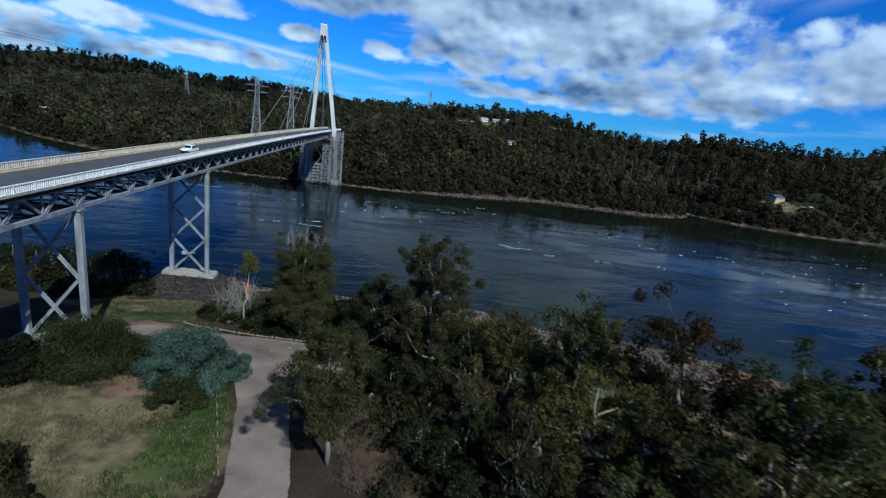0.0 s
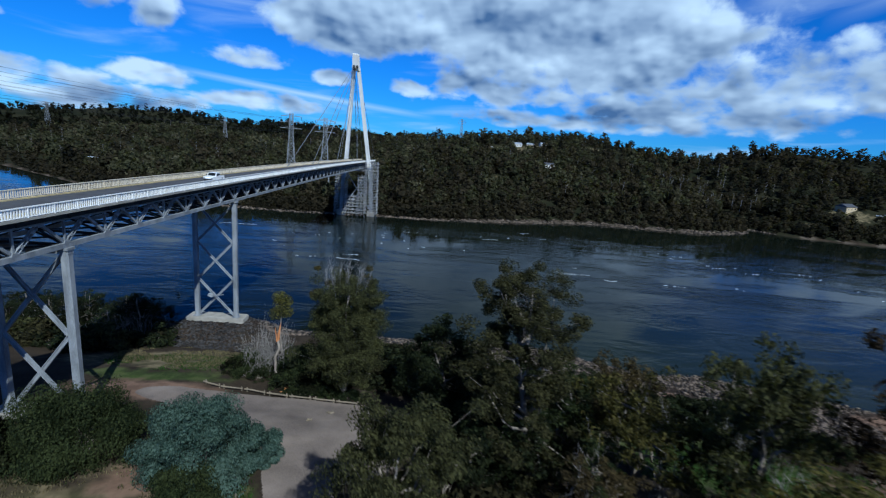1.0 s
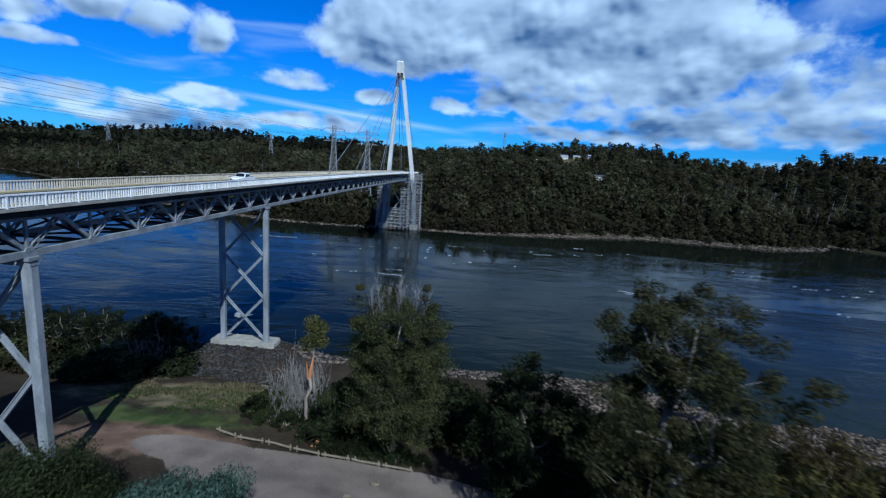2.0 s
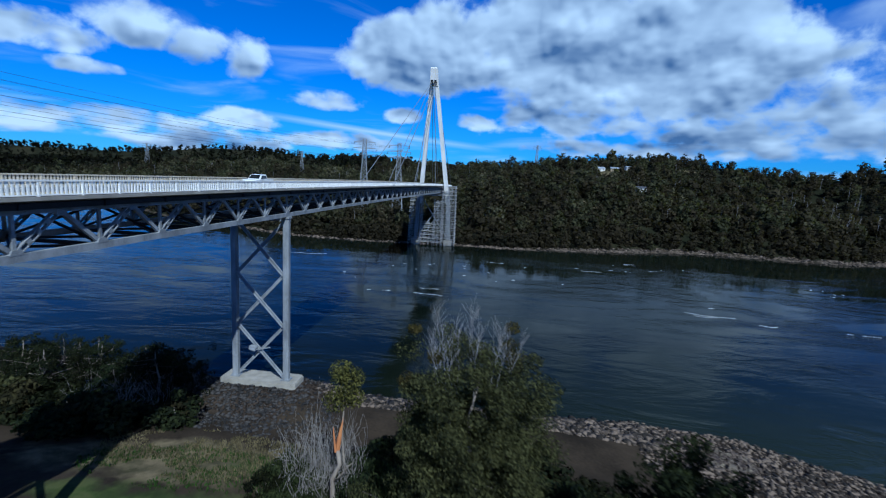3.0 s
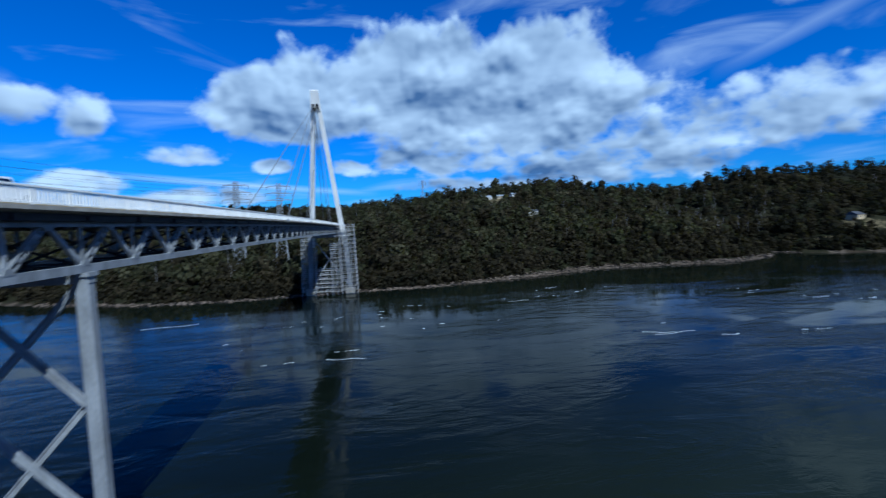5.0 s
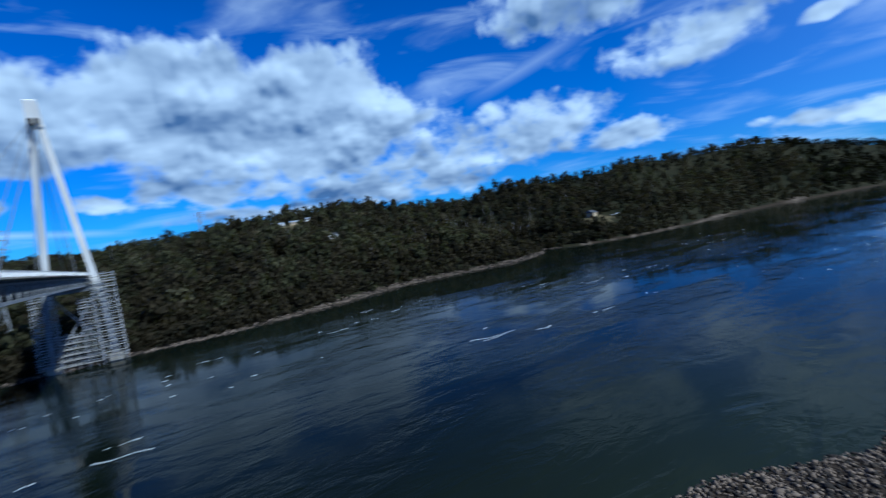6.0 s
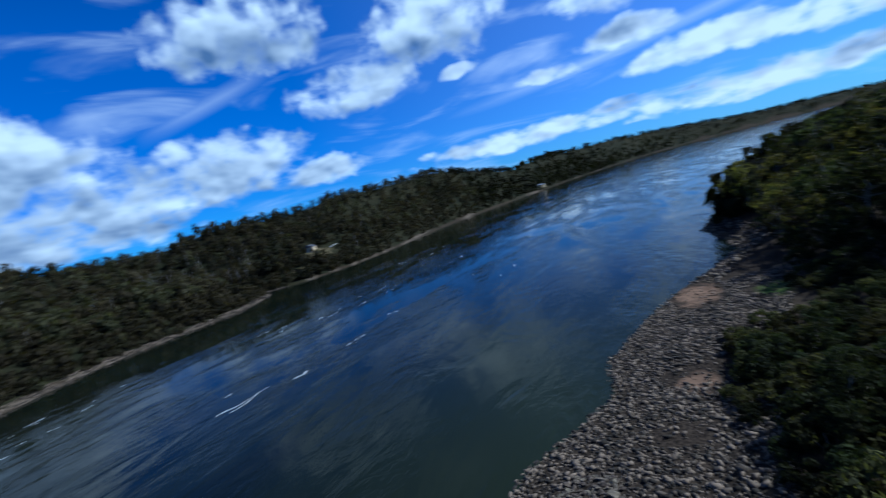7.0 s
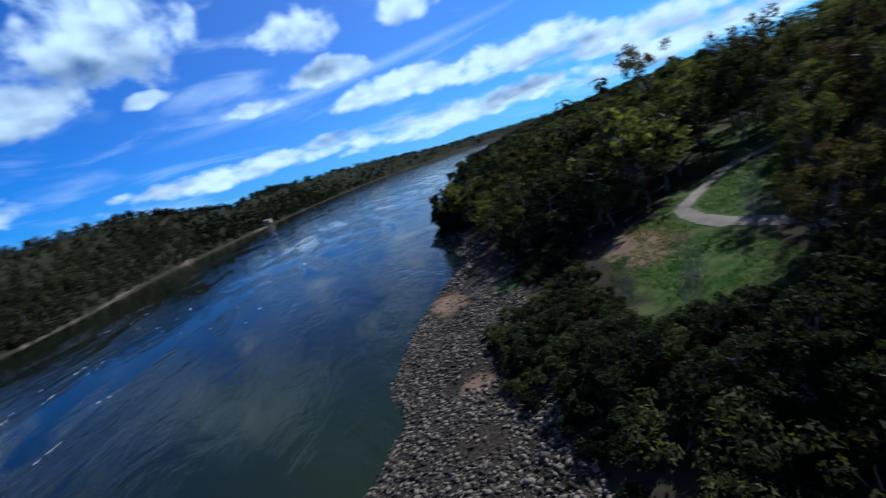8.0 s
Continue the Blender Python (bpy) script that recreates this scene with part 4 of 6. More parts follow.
def gum_meshes(seed, h, r, leaves, leaf, material, low=0.35, limbs=8, size=0.44, clump=0.09, fill=14, boxy=False):
    """Trunk with limbs, and a crown of leaf clumps round the limbs' ends."""
    rng = np.random.default_rng(seed)
    wood = Mesh()
    fork = h * rng.uniform(low * 0.7, low)
    tip = Vector((rng.normal() * 0.5, rng.normal() * 0.5, h * 0.86))
    trunk = limb(wood, (0, 0, -0.6), tip, 0.018 * h + 0.06, 0.05, rng, 7, 6, 0.05)
    ends = [tip]
    for i in range(limbs):
        t = rng.uniform(low * 0.75, 0.8)
        k = min(int(t * 6), 5)
        p = trunk[k].lerp(trunk[k + 1], t * 6 - k)
        a = 2.4 * i + rng.uniform(-0.5, 0.5)
        reach = r * rng.uniform(0.55, 1.0) * (1.15 - 0.6 * max(t - low, 0))
        q = p + Vector((math.cos(a) * reach, math.sin(a) * reach, h * rng.uniform(0.08, 0.26)))
        q.z = min(q.z, h * 0.95)
        path = limb(wood, p, q, (0.008 * h + 0.02) * (0.25 if boxy else 1.0), 0.02 if boxy else 0.03, rng, 4, 4, 0.2)
        ends += [q, path[3]]
        for j in range(2):
            s = path[2 + j % 2]
            e = s + Vector((rng.normal() * r * 0.3, rng.normal() * r * 0.3, abs(rng.normal()) * h * 0.09))
            limb(wood, s, e, 0.035, 0.012, rng, 3, 1, 0.2)
            ends.append(e)
    c = np.array([tuple(e) for e in ends])
    keep = c[:, 2] > h * low * 0.7
    c = c[keep]
    c = np.vstack([c, c + rng.normal(size=c.shape) * np.array([0.16 * r, 0.16 * r, 0.045 * h])])
    ball = rng.normal(size=(fill, 3))
    ball /= np.linalg.norm(ball, axis=1, keepdims=True)
    mid = (low + 1.0) / 2
    c = np.vstack([c, ball * rng.uniform(0.5, 0.95, (fill, 1)) * np.array([r * 0.9, r * 0.9, h * (1 - low) / 2]) + np.array([0, 0, h * mid])])
    if boxy:
        a, q = rng.uniform(0, 6.283, fill), np.sqrt(rng.uniform(0.15, 1, fill)) * r * 0.96
        c = np.vstack([c, np.stack([np.cos(a) * q, np.sin(a) * q, h * rng.uniform(low + 0.06, 0.975, fill)], 1)])
    spread = h * clump * rng.uniform(0.5, 1.0, len(c))
    v = cards(rng, c, spread, max(int(leaves * 1.55 / len(c)), 3), size * 0.92, 0.45, 1.9)
    return wood.data("trunk", BARK, True), array_mesh("crown", v, leaf_index(len(v) // 3), leaf)


def bush_meshes(seed, h, r, leaves, leaf, size=0.34, lumps=46, squash=1.0):
    """A dense domed shrub: lumps of leaves over a few stems."""
    rng = np.random.default_rng(seed)
    wood = Mesh()
    d = rng.normal(size=(lumps, 3))
    d[:, 2] = abs(d[:, 2]) * 0.9 + 0.02
    d /= np.linalg.norm(d, axis=1, keepdims=True)
    k = rng.uniform(0.62, 0.95, (lumps, 1))
    c = d * k * np.array([r, r * squash, h * 0.86]) + np.array([0, 0, 0.3])
    for e in c[::5]:
        limb(wood, (0, 0, -0.4), e * 0.5, 0.09, 0.03, rng, 5, 3, 0.2)
    v = cards(rng, c, r * rng.uniform(0.2, 0.34, lumps), leaves * 8 // (lumps * 5), size * 0.9, 0.0, 1.7, 1.0)
    v[:, 2] = np.maximum(v[:, 2], 0.03)
    return wood.data("stem", BARK, True), array_mesh("crown", v, leaf_index(len(v) // 3), leaf)


def twig_mesh(seed, h, r, stems, material, thick=0.05):
    """Bare forked twigs."""
    rng = np.random.default_rng(seed)
    m = Mesh()
    for i in range(stems):
        a, t = rng.uniform(0, 6.28), rng.uniform(0.2, 1.0)
        p = Vector((rng.normal() * r * 0.25, rng.normal() * r * 0.25, -0.3))
        q = Vector((math.cos(a) * r * t, math.sin(a) * r * t, h * rng.uniform(0.55, 1.0) * (1.1 - 0.4 * t)))
        path = limb(m, p, q, thick, thick * 0.3, rng, 4, 4, 0.25)
        for j in range(4):
            s = path[1 + j % 4]
            e = s + Vector((rng.normal() * r * 0.3, rng.normal() * r * 0.3, abs(rng.normal()) * h * 0.25))
            limb(m, s, e, thick * 0.4, thick * 0.15, rng, 3, 2, 0.2)
    return m.data("twigs", material)


def broom_mesh(seed, h, r, stems, material):
    """Upright bare stems that fork into many fine twigs."""
    rng = np.random.default_rng(seed)
    m = Mesh()
    for i in range(stems):
        a, t = 2.4 * i + rng.uniform(-0.4, 0.4), math.sqrt((i + 0.5) / stems)
        p = Vector((math.cos(a) * r * t * 0.75, math.sin(a) * r * t * 0.75, -0.5))
        tip = p + Vector((p.x * 0.35 + rng.normal() * 0.15, p.y * 0.35 + rng.normal() * 0.15, h * rng.uniform(0.7, 1.0)))
        path = limb(m, p, tip, 0.02, 0.008, rng, 4, 5, 0.03)
        for j in range(14):
            f = rng.uniform(0.45, 0.98) * 5
            k = min(int(f), 4)
            s = path[k].lerp(path[k + 1], f - k)
            b, reach = rng.uniform(0, 6.283), h * rng.uniform(0.1, 0.24)
            e = s + Vector((math.cos(b) * reach * 0.55, math.sin(b) * reach * 0.55, reach))
            q = limb(m, s, e, 0.01, 0.005, rng, 3, 2, 0.1)
            limb(m, q[1], q[1] + Vector((rng.normal() * reach * 0.3, rng.normal() * reach * 0.3, reach * 0.5)), 0.007, 0.004, rng, 3, 1, 0.1)
    return m.data("twigs", material)


def stand(kind, meshes, x, y, scale, turn, label, group="", names=("trunk", "crown"), wide=1.0):
    ob = thing(kind, label, "bush" if "bush" in kind else "tree", group)
    ob.matrix_basis = pose(x, y, float(land(x, y)) - 0.05, 0, 0, turn) @ Matrix.Diagonal((scale * wide, scale * wide, scale, 1))
    for nm, me in zip(names, meshes):
        part(nm, me, None, ob)
    return ob


TRACK = [(78, -65), (86, -62.4), (95, -61.3), (102, -61.4), (107, -62.4), (110.6, -64.4), (112.8, -67.4), (114.6, -71.2), (117, -76.5), (119.4, -82), (120.2, -88), (118.6, -99), (124, -112), (140, -126)]
CLEARING = [(120, -45), (122, -58), (122, -70), (134, -88), (138, -112), (126, -112), (98, -82), (73, -51), (68, -44), (78, -37), (87, -37.5), (99, -42), (110, -43)]
ROAD = [(38.5, -135), (37.5, -95), (36.8, -75), (33.5, -60), (29, -47), (25, -40)]


def along(pts, x, y):
    """Distance from a polyline."""
    x, y = np.asarray(x, float), np.asarray(y, float)
    best = np.full(x.shape, 1e9)
    for (ax, ay), (bx, by) in zip(pts, pts[1:]):
        t = np.clip(((x - ax) * (bx - ax) + (y - ay) * (by - ay)) / ((bx - ax) ** 2 + (by - ay) ** 2), 0, 1)
        best = np.minimum(best, np.hypot(x - ax - t * (bx - ax), y - ay - t * (by - ay)))
    return best


def in_outline(pts, x, y):
    """Whether a point lies inside a closed outline."""
    hit = False
    for (ax, ay), (bx, by) in zip(pts, pts[1:] + pts[:1]):
        if (ay > y) != (by > y) and x < (bx - ax) * (y - ay) / (by - ay) + ax:
            hit = not hit
    return hit


# highest tree tops over the near bank, by place
CAP_X = [44, 60, 76, 92, 110, 130, 150]
CAP_Y = [-120, -80, -65, -50, -38, -26, -14]
CAP = np.array([[20, 30, 40, 44, 48, 50, 50], [16, 27, 35, 35, 46, 50, 50], [18, 27, 30, 31, 27, 44, 42], [19, 28, 22, 21, 17, 19, 30],
                [14, 25, 11, 9, 9, 8, 3], [11, 15, 14, 10, 7, 4, 3], [7, 6, 3, 3, 3, 3, 3]])


def cap(x, y):
    j = [np.interp(x, CAP_X, row) for row in CAP]
    return float(np.interp(y, CAP_Y, j))


def near_trees():
    rng = np.random.default_rng(21)
    tints = (LEAF_GUM, LEAF_BROWN, LEAF_OLIVE, LEAF_BUSH, LEAF_GUM, LEAF_DARK)
    cool = (LEAF_GUM, LEAF_OLIVE, LEAF_BUSH, LEAF_OLIVE, LEAF_DARK, LEAF_GUM)
    fine = [gum_meshes(100 + k, 16, 4.4 + 0.6 * (k % 3), 6200, tints[k], BARK, 0.26 + 0.08 * (k % 3), 9 + k % 3, 0.32, 0.078, 10) for k in range(6)]
    mid = [gum_meshes(150 + k, 16, 4.6 + 0.6 * (k % 3), 3000, cool[k], BARK, 0.24 + 0.08 * (k % 3), 9 + k % 3, 0.44, 0.082, 10) for k in range(6)]
    coarse = [gum_meshes(200 + k, 16, 5.2 + 0.5 * (k % 3), 850, cool[k], BARK, 0.26, 7, 0.85, 0.10) for k in range(5)]
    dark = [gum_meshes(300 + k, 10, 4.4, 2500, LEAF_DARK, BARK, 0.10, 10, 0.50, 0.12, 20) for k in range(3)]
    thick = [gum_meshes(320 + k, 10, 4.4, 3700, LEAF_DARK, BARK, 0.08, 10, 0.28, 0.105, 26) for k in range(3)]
    # crowns with shade put into the leaf colour
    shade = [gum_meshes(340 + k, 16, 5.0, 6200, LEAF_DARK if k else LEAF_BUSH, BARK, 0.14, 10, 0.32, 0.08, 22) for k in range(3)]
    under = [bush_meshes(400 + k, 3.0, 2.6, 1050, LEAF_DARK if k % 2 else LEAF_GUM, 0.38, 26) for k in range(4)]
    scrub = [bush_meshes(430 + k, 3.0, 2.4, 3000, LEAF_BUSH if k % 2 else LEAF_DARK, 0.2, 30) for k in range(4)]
    spots, n, made = [], 0, 0
    # tall gums that stand out of the wood: place, top height, width
    for x, y, top, wide in ((72, -65, 37, 0.62), (81, -75, 40, 0.8), (70, -78, 34, 1.0), (83, -86, 39, 0.9), (88, -85, 38, 0.85), (94, -75, 34, 0.9), (78, -58, 32, 0.75), (69, -49, 28, 0.8), (66, -57, 31, 0.8), (128, -107.5, 48, 0.75), (142, -109, 47, 0.7), (155, -95, 48, 0.7), (134, -103, 43, 0.9), (149, -103, 43, 0.8)):
        h = top - float(land(x, y))
        stand("gum_tree", (fine if y > -90 else mid)[made % 6], x, y, h / 16, x * 53, "tall slender gum tree rising above the wood", "trees of the near bank", wide=wide)
        spots.append((x, y))
        made += 1
    while n < 5200:
        n += 1
        x, y = rng.uniform(43, 240), rng.uniform(-175, -12)
        if x < 46.5 + min(max(0, (-62 - y) * 0.55), 10) or (y < -118 and x < 112):
            continue
        s = float(near_s(x, y))
        if s < (11 if x < 62 else 25 if x < 80 else 18 if x < 112 else 25 if x < 150 else 12):
            continue
        if float(along(TRACK, x, y)) < 4.5 or float(along(ROAD, x, y)) < 6.5:
            continue
        if in_outline(CLEARING, x, y) or in_outline(CLEARING, x + 1.5, y - 1.5) or in_outline(CLEARING, x - 1, y - 2):
            continue
        if ((x - 127) / 10) ** 2 + ((y + 28.5) / 5) ** 2 < 1:
            continue
        top = cap(min(x, 150), max(y, -120)) if x < 160 else 40.0
        g = float(land(x, y))
        h = min(top - g, 20.0 if y > -66 else 27.0) * rng.uniform(0.6, 1.0)
        if h < 1.6:
            continue
        gap = (1.8 if h < 7 else 2.5) + 0.235 * h + (1.6 if x > 150 or y < -120 else 0)
        if any((x - a) ** 2 + (y - b) ** 2 < gap * gap for a, b in spots):
            continue
        spots.append((x, y))
        turn = rng.uniform(0, 360)
        if h < 5:
            stand("bush", under[made % 4], x, y, h / 3.0, turn, "low olive green shrub on the wooded bank", "bushes of the bank", ("stem", "crown"), 1.1)
        elif h < 9.5:
            stand("tree", dark[made % 3], x, y, h / 10, turn, "small dark green tree with a dense crown", "trees of the near bank", wide=1.15)
        else:
            near = math.hypot(x - 47, y + 100) < 62 or (x < 70 and y > -70)
            kinds = fine if near else mid if x < 125 and y > -112 else coarse
            # round the great gum the shade is painted by darker leaves
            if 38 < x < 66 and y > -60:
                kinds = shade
            stand("gum_tree", kinds[made * 7 % len(kinds)], x, y, h / 16, turn, "tall olive green gum tree with pale trunk", "trees of the near bank", wide=1.1)
        made += 1
    print("near trees", made)
    # trees that stand apart
    tall = gum_meshes(501, 18.9, 5.2, 88000, LEAF_GUM, BARK, 0.10, 15, 0.185, 0.07, 150, True)
    ob = stand("gum_tree", tall, 33.9, -36.4, 1.0, 20, "tall dense gum tree with dead twigs on top")
    part("dead_branch", broom_mesh(7, 6.0, 3.5, 15, PALE_WOOD), None, ob, "bare pale stems and twigs").location = (-0.4, 0.8, 15.0)
    v = cards(np.random.default_rng(71), np.array([[3.2, 2.2, 19.0], [3.0, 2.0, 17.8], [3.4, 2.0, 16.6], [-4.2, 1.0, 19.6], [-2.6, 1.4, 17.4], [-4.6, 0.6, 16.2]]), np.array([0.6, 0.9, 1.1, 0.5, 0.6, 0.8]), 260, 0.2, 0.3, 2.0)
    part("sprig", array_mesh("sprig", v, leaf_index(len(v) // 3), LEAF_OLIVE), None, ob, "yellow-green leafy sprigs")
    great = gum_meshes(502, 25.5, 6.4, 46000, LEAF_GUM, BARK, 0.18, 24, 0.24, 0.05, 44)
    ob = stand("gum_tree", great, 54.8, -53.0, 1.0, 70, "great spreading gum tree above the shore")
    part("dead_branch", twig_mesh(8, 5.5, 2.6, 16, DEADWOOD, 0.025), None, ob, "bare grey twigs").location = (2.0, 1.2, 18.0)
    # leaf colour darkened to stand for the shade under taller trees
    stand("tree", gum_meshes(503, 14.5, 5.2, 18000, LEAF_DARK, BARK, 0.12, 16, 0.32, 0.09, 40), 47.5, -42.5, 1.0, 0, "round green tree with a dense crown, shade in its dark leaf colour")
    stand("gum_tree", gum_meshes(504, 16.4, 4.6, 34000, LEAF_GUM, BARK, 0.56, 16, 0.2, 0.075, 40), 43.2, -71.6, 1.0, 130, "spreading gum tree with forked pale trunk beside the road")
    # bushes on the field
    stand("bush", bush_meshes(601, 8.4, 7.0, 52000, LEAF_BUSH, 0.2, 90, 0.85), 8.5, -53.5, 1.0, 0, "broad dark green domed bush on the field", "", ("stem", "crown"))
    stand("bush", bush_meshes(602, 6.0, 4.2, 7000, LEAF_DARK, 0.4, 40), 1.5, -57.5, 1.0, 50, "dark green bush below the bridge pier", "", ("stem", "crown"))
    stand("bush", bush_meshes(603, 9.6, 5.8, 46000, LEAF_BLUE, 0.21, 44), 22.0, -55.8, 1.0, 10, "blue-green wattle bush beside the gravel road", "", ("stem", "crown"))
    stand("bush", bush_meshes(604, 5.2, 3.2, 15000, LEAF_BLUE, 0.22, 24), 26.8, -54.0, 1.0, 80, "small blue-green wattle bush beside the gravel road", "", ("stem", "crown"))
    stand("bush", bush_meshes(605, 4.6, 3.6, 15000, LEAF_BUSH, 0.19, 34), 23.6, -61.2, 1.0, 0, "rounded dark green bush on the field", "", ("stem", "crown"))
    stand("bush", bush_meshes(606, 5.0, 4.6, 7000, LEAF_GUM, 0.4, 40), 12.5, -78.0, 1.0, 30, "olive green bush at the field's edge", "", ("stem", "crown"))
    stand("bush", bush_meshes(607, 3.0, 3.4, 5000, LEAF_GUM, 0.36, 30), 16.5, -81.5, 1.0, 75, "olive green bush at the field's edge", "", ("stem", "crown"))
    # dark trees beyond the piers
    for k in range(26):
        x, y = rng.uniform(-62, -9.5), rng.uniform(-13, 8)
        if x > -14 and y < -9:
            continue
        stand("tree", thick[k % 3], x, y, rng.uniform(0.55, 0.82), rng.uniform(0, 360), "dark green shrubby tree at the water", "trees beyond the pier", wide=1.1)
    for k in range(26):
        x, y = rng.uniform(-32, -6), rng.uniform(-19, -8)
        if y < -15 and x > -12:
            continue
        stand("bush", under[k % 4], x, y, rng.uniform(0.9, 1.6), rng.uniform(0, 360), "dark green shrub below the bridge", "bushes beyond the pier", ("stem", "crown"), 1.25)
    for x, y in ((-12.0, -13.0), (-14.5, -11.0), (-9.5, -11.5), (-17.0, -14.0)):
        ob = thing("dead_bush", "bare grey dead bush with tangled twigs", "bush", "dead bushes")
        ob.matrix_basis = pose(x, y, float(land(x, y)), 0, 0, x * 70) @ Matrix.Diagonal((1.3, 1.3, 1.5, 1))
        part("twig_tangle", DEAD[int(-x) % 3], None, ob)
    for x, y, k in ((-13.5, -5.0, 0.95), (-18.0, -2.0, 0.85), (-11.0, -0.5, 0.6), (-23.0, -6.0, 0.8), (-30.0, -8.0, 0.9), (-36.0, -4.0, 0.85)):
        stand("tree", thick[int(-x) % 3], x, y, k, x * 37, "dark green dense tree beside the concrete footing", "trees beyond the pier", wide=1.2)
    for k in range(30):
        x, y = rng.uniform(-160, -64), rng.uniform(-80, 10)
        stand("gum_tree", coarse[k % 5], x, y, rng.uniform(0.5, 0.8), rng.uniform(0, 360), "olive green gum tree upstream of the bridge", "trees upstream")
    # scrub round the broken trunk
    for k in range(48):
        x, y = (rng.uniform(20, 46), rng.uniform(-31, -14)) if k < 26 else (rng.uniform(22, 32), rng.uniform(-31, -16))
        if x < 20 and y < -26 or abs(x - 21.5) < 1.5 and y < -27:
            continue
        top = float(np.interp(x, [12, 20, 26, 34, 46], [1.8, 3.0, 4.6, 5.5, 5.0]))
        stand("bush", under[k % 4], x, y, top / 3.0 * rng.uniform(0.6, 1.0), rng.uniform(0, 360), "low olive and brown scrub on the bank", "bushes of the bank", ("stem", "crown"), 1.2)
    # the thicket round the broken trunk
    for x, y, h, w in ((14.3, -27.3, 2.6, 1.0), (16.4, -26.4, 3.6, 1.0), (18.6, -27.6, 3.4, 0.9), (17.0, -29.4, 2.2, 1.2), (15.3, -24.2, 3.2, 1.1), (19.4, -30.2, 1.8, 1.3), (24.2, -28.6, 5.6, 0.75), (26.6, -30.4, 6.2, 0.75), (24.4, -32.2, 3.2, 1.0), (28.2, -33.2, 3.8, 1.0), (22.8, -26.0, 5.0, 0.8), (30.4, -33.6, 3.0, 1.1)):
        stand("bush", scrub[int(x * 3) % 4], x, y, h / 3.0, x * 77, "dense dark olive shrub in the bank's thicket", "bushes of the bank", ("stem", "crown"), w)
    for k in range(11):
        x = 25.5 + k * 1.15
        stand("bush", scrub[k % 4], x, -34.6 - 0.2 * (x - 25.5) + 0.2 * math.sin(k * 2.1), 0.36 + 0.1 * (k % 3), k * 63, "low green shrub behind the log barrier", "bushes of the bank", ("stem", "crown"), 1.15)
    for x, y, h in ((17.6, -25.2, 2.3), (19.4, -26.6, 2.2), (20.3, -24.4, 2.3), (16.0, -25.6, 1.7), (18.6, -29.0, 1.2), (22.4, -27.4, 2.5), (21.2, -26.0, 2.5), (23.4, -28.6, 2.2), (18.4, -24.0, 2.3), (19.9, -28.0, 1.8)):
        ob = thing("dead_bush", "bare grey dead bush with tangled twigs", "bush", "dead bushes")
        ob.matrix_basis = pose(x, y, float(land(x, y)), 0, 0, x * 91) @ Matrix.Diagonal((1.0, 1.0, h, 1))
        part("twig_tangle", DEAD[int(x * 2) % 3], None, ob)
    for k in range(14):
        x, y = rng.uniform(44.5, 55), rng.uniform(-78, -60)
        ob = thing("dead_bush", "dry brown tangled bush beside the road", "bush", "dead bushes")
        ob.matrix_basis = pose(x, y, float(land(x, y)), 0, 0, rng.uniform(0, 360))
        part("twig_tangle", BROWN_TWIGS[k % 3], None, ob)
    for k in range(12):
        x, y = rng.uniform(45, 56), rng.uniform(-80, -60)
        stand("bush", under[k % 4], x, y, rng.uniform(0.5, 1.1), rng.uniform(0, 360), "low olive shrub beside the gravel road", "bushes of the bank", ("stem", "crown"), 1.2)
    for k in range(7):
        x, y = rng.uniform(56, 92), rng.uniform(-84, -56)
        ob = thing("dead_tree", "bare grey leafless tree in the wood", "tree", "dead trees")
        ob.matrix_basis = pose(x, y, float(land(x, y)), 0, 0, x * 40) @ Matrix.Diagonal((1.0, 1.0, rng.uniform(0.9, 1.3), 1))
        part("bare_limbs", BARE[k % 3], None, ob)
    for x, y in ((29.5, -6.5), (27.0, -9.0), (31.0, -12.0)):
        stand("bush", under[1], x, y, 1.4, x * 50, "rounded green shrub on the rocky bank", "bushes of the bank", ("stem", "crown"))
    for x, y, k in ((86, -45, 1.3), (92, -38, 1.0), (80, -40, 1.1)):
        ob = thing("dead_tree", "small bare leafless tree on the grass", "tree", "dead trees")
        ob.matrix_basis = pose(x, y, float(land(x, y)), 0, 0, x * 40) @ Matrix.Diagonal((k, k, k * 1.6, 1))
        part("twig_tangle", DEAD[2], None, ob)


BARE = [twig_mesh(50 + k, 10.5, 2.6, 9, DEADWOOD, 0.08) for k in range(3)]
DEAD = [twig_mesh(30 + k, 3.6, 2.2, 16, DEADWOOD, 0.035) for k in range(3)]
DRY_TWIG = mat("dry brown twigs", (0.13, 0.085, 0.06), (0.06, 0.042, 0.03), scale=2, rough=0.9, fine=15)
BROWN_TWIGS = [twig_mesh(40 + k, 2.8, 2.4, 22, DRY_TWIG, 0.035) for k in range(3)]
near_trees()

SPLIT = mat("raw orange split wood", (0.48, 0.20, 0.07), (0.30, 0.12, 0.05), scale=3, rough=0.85, stretch=(1, 1, 0.2))


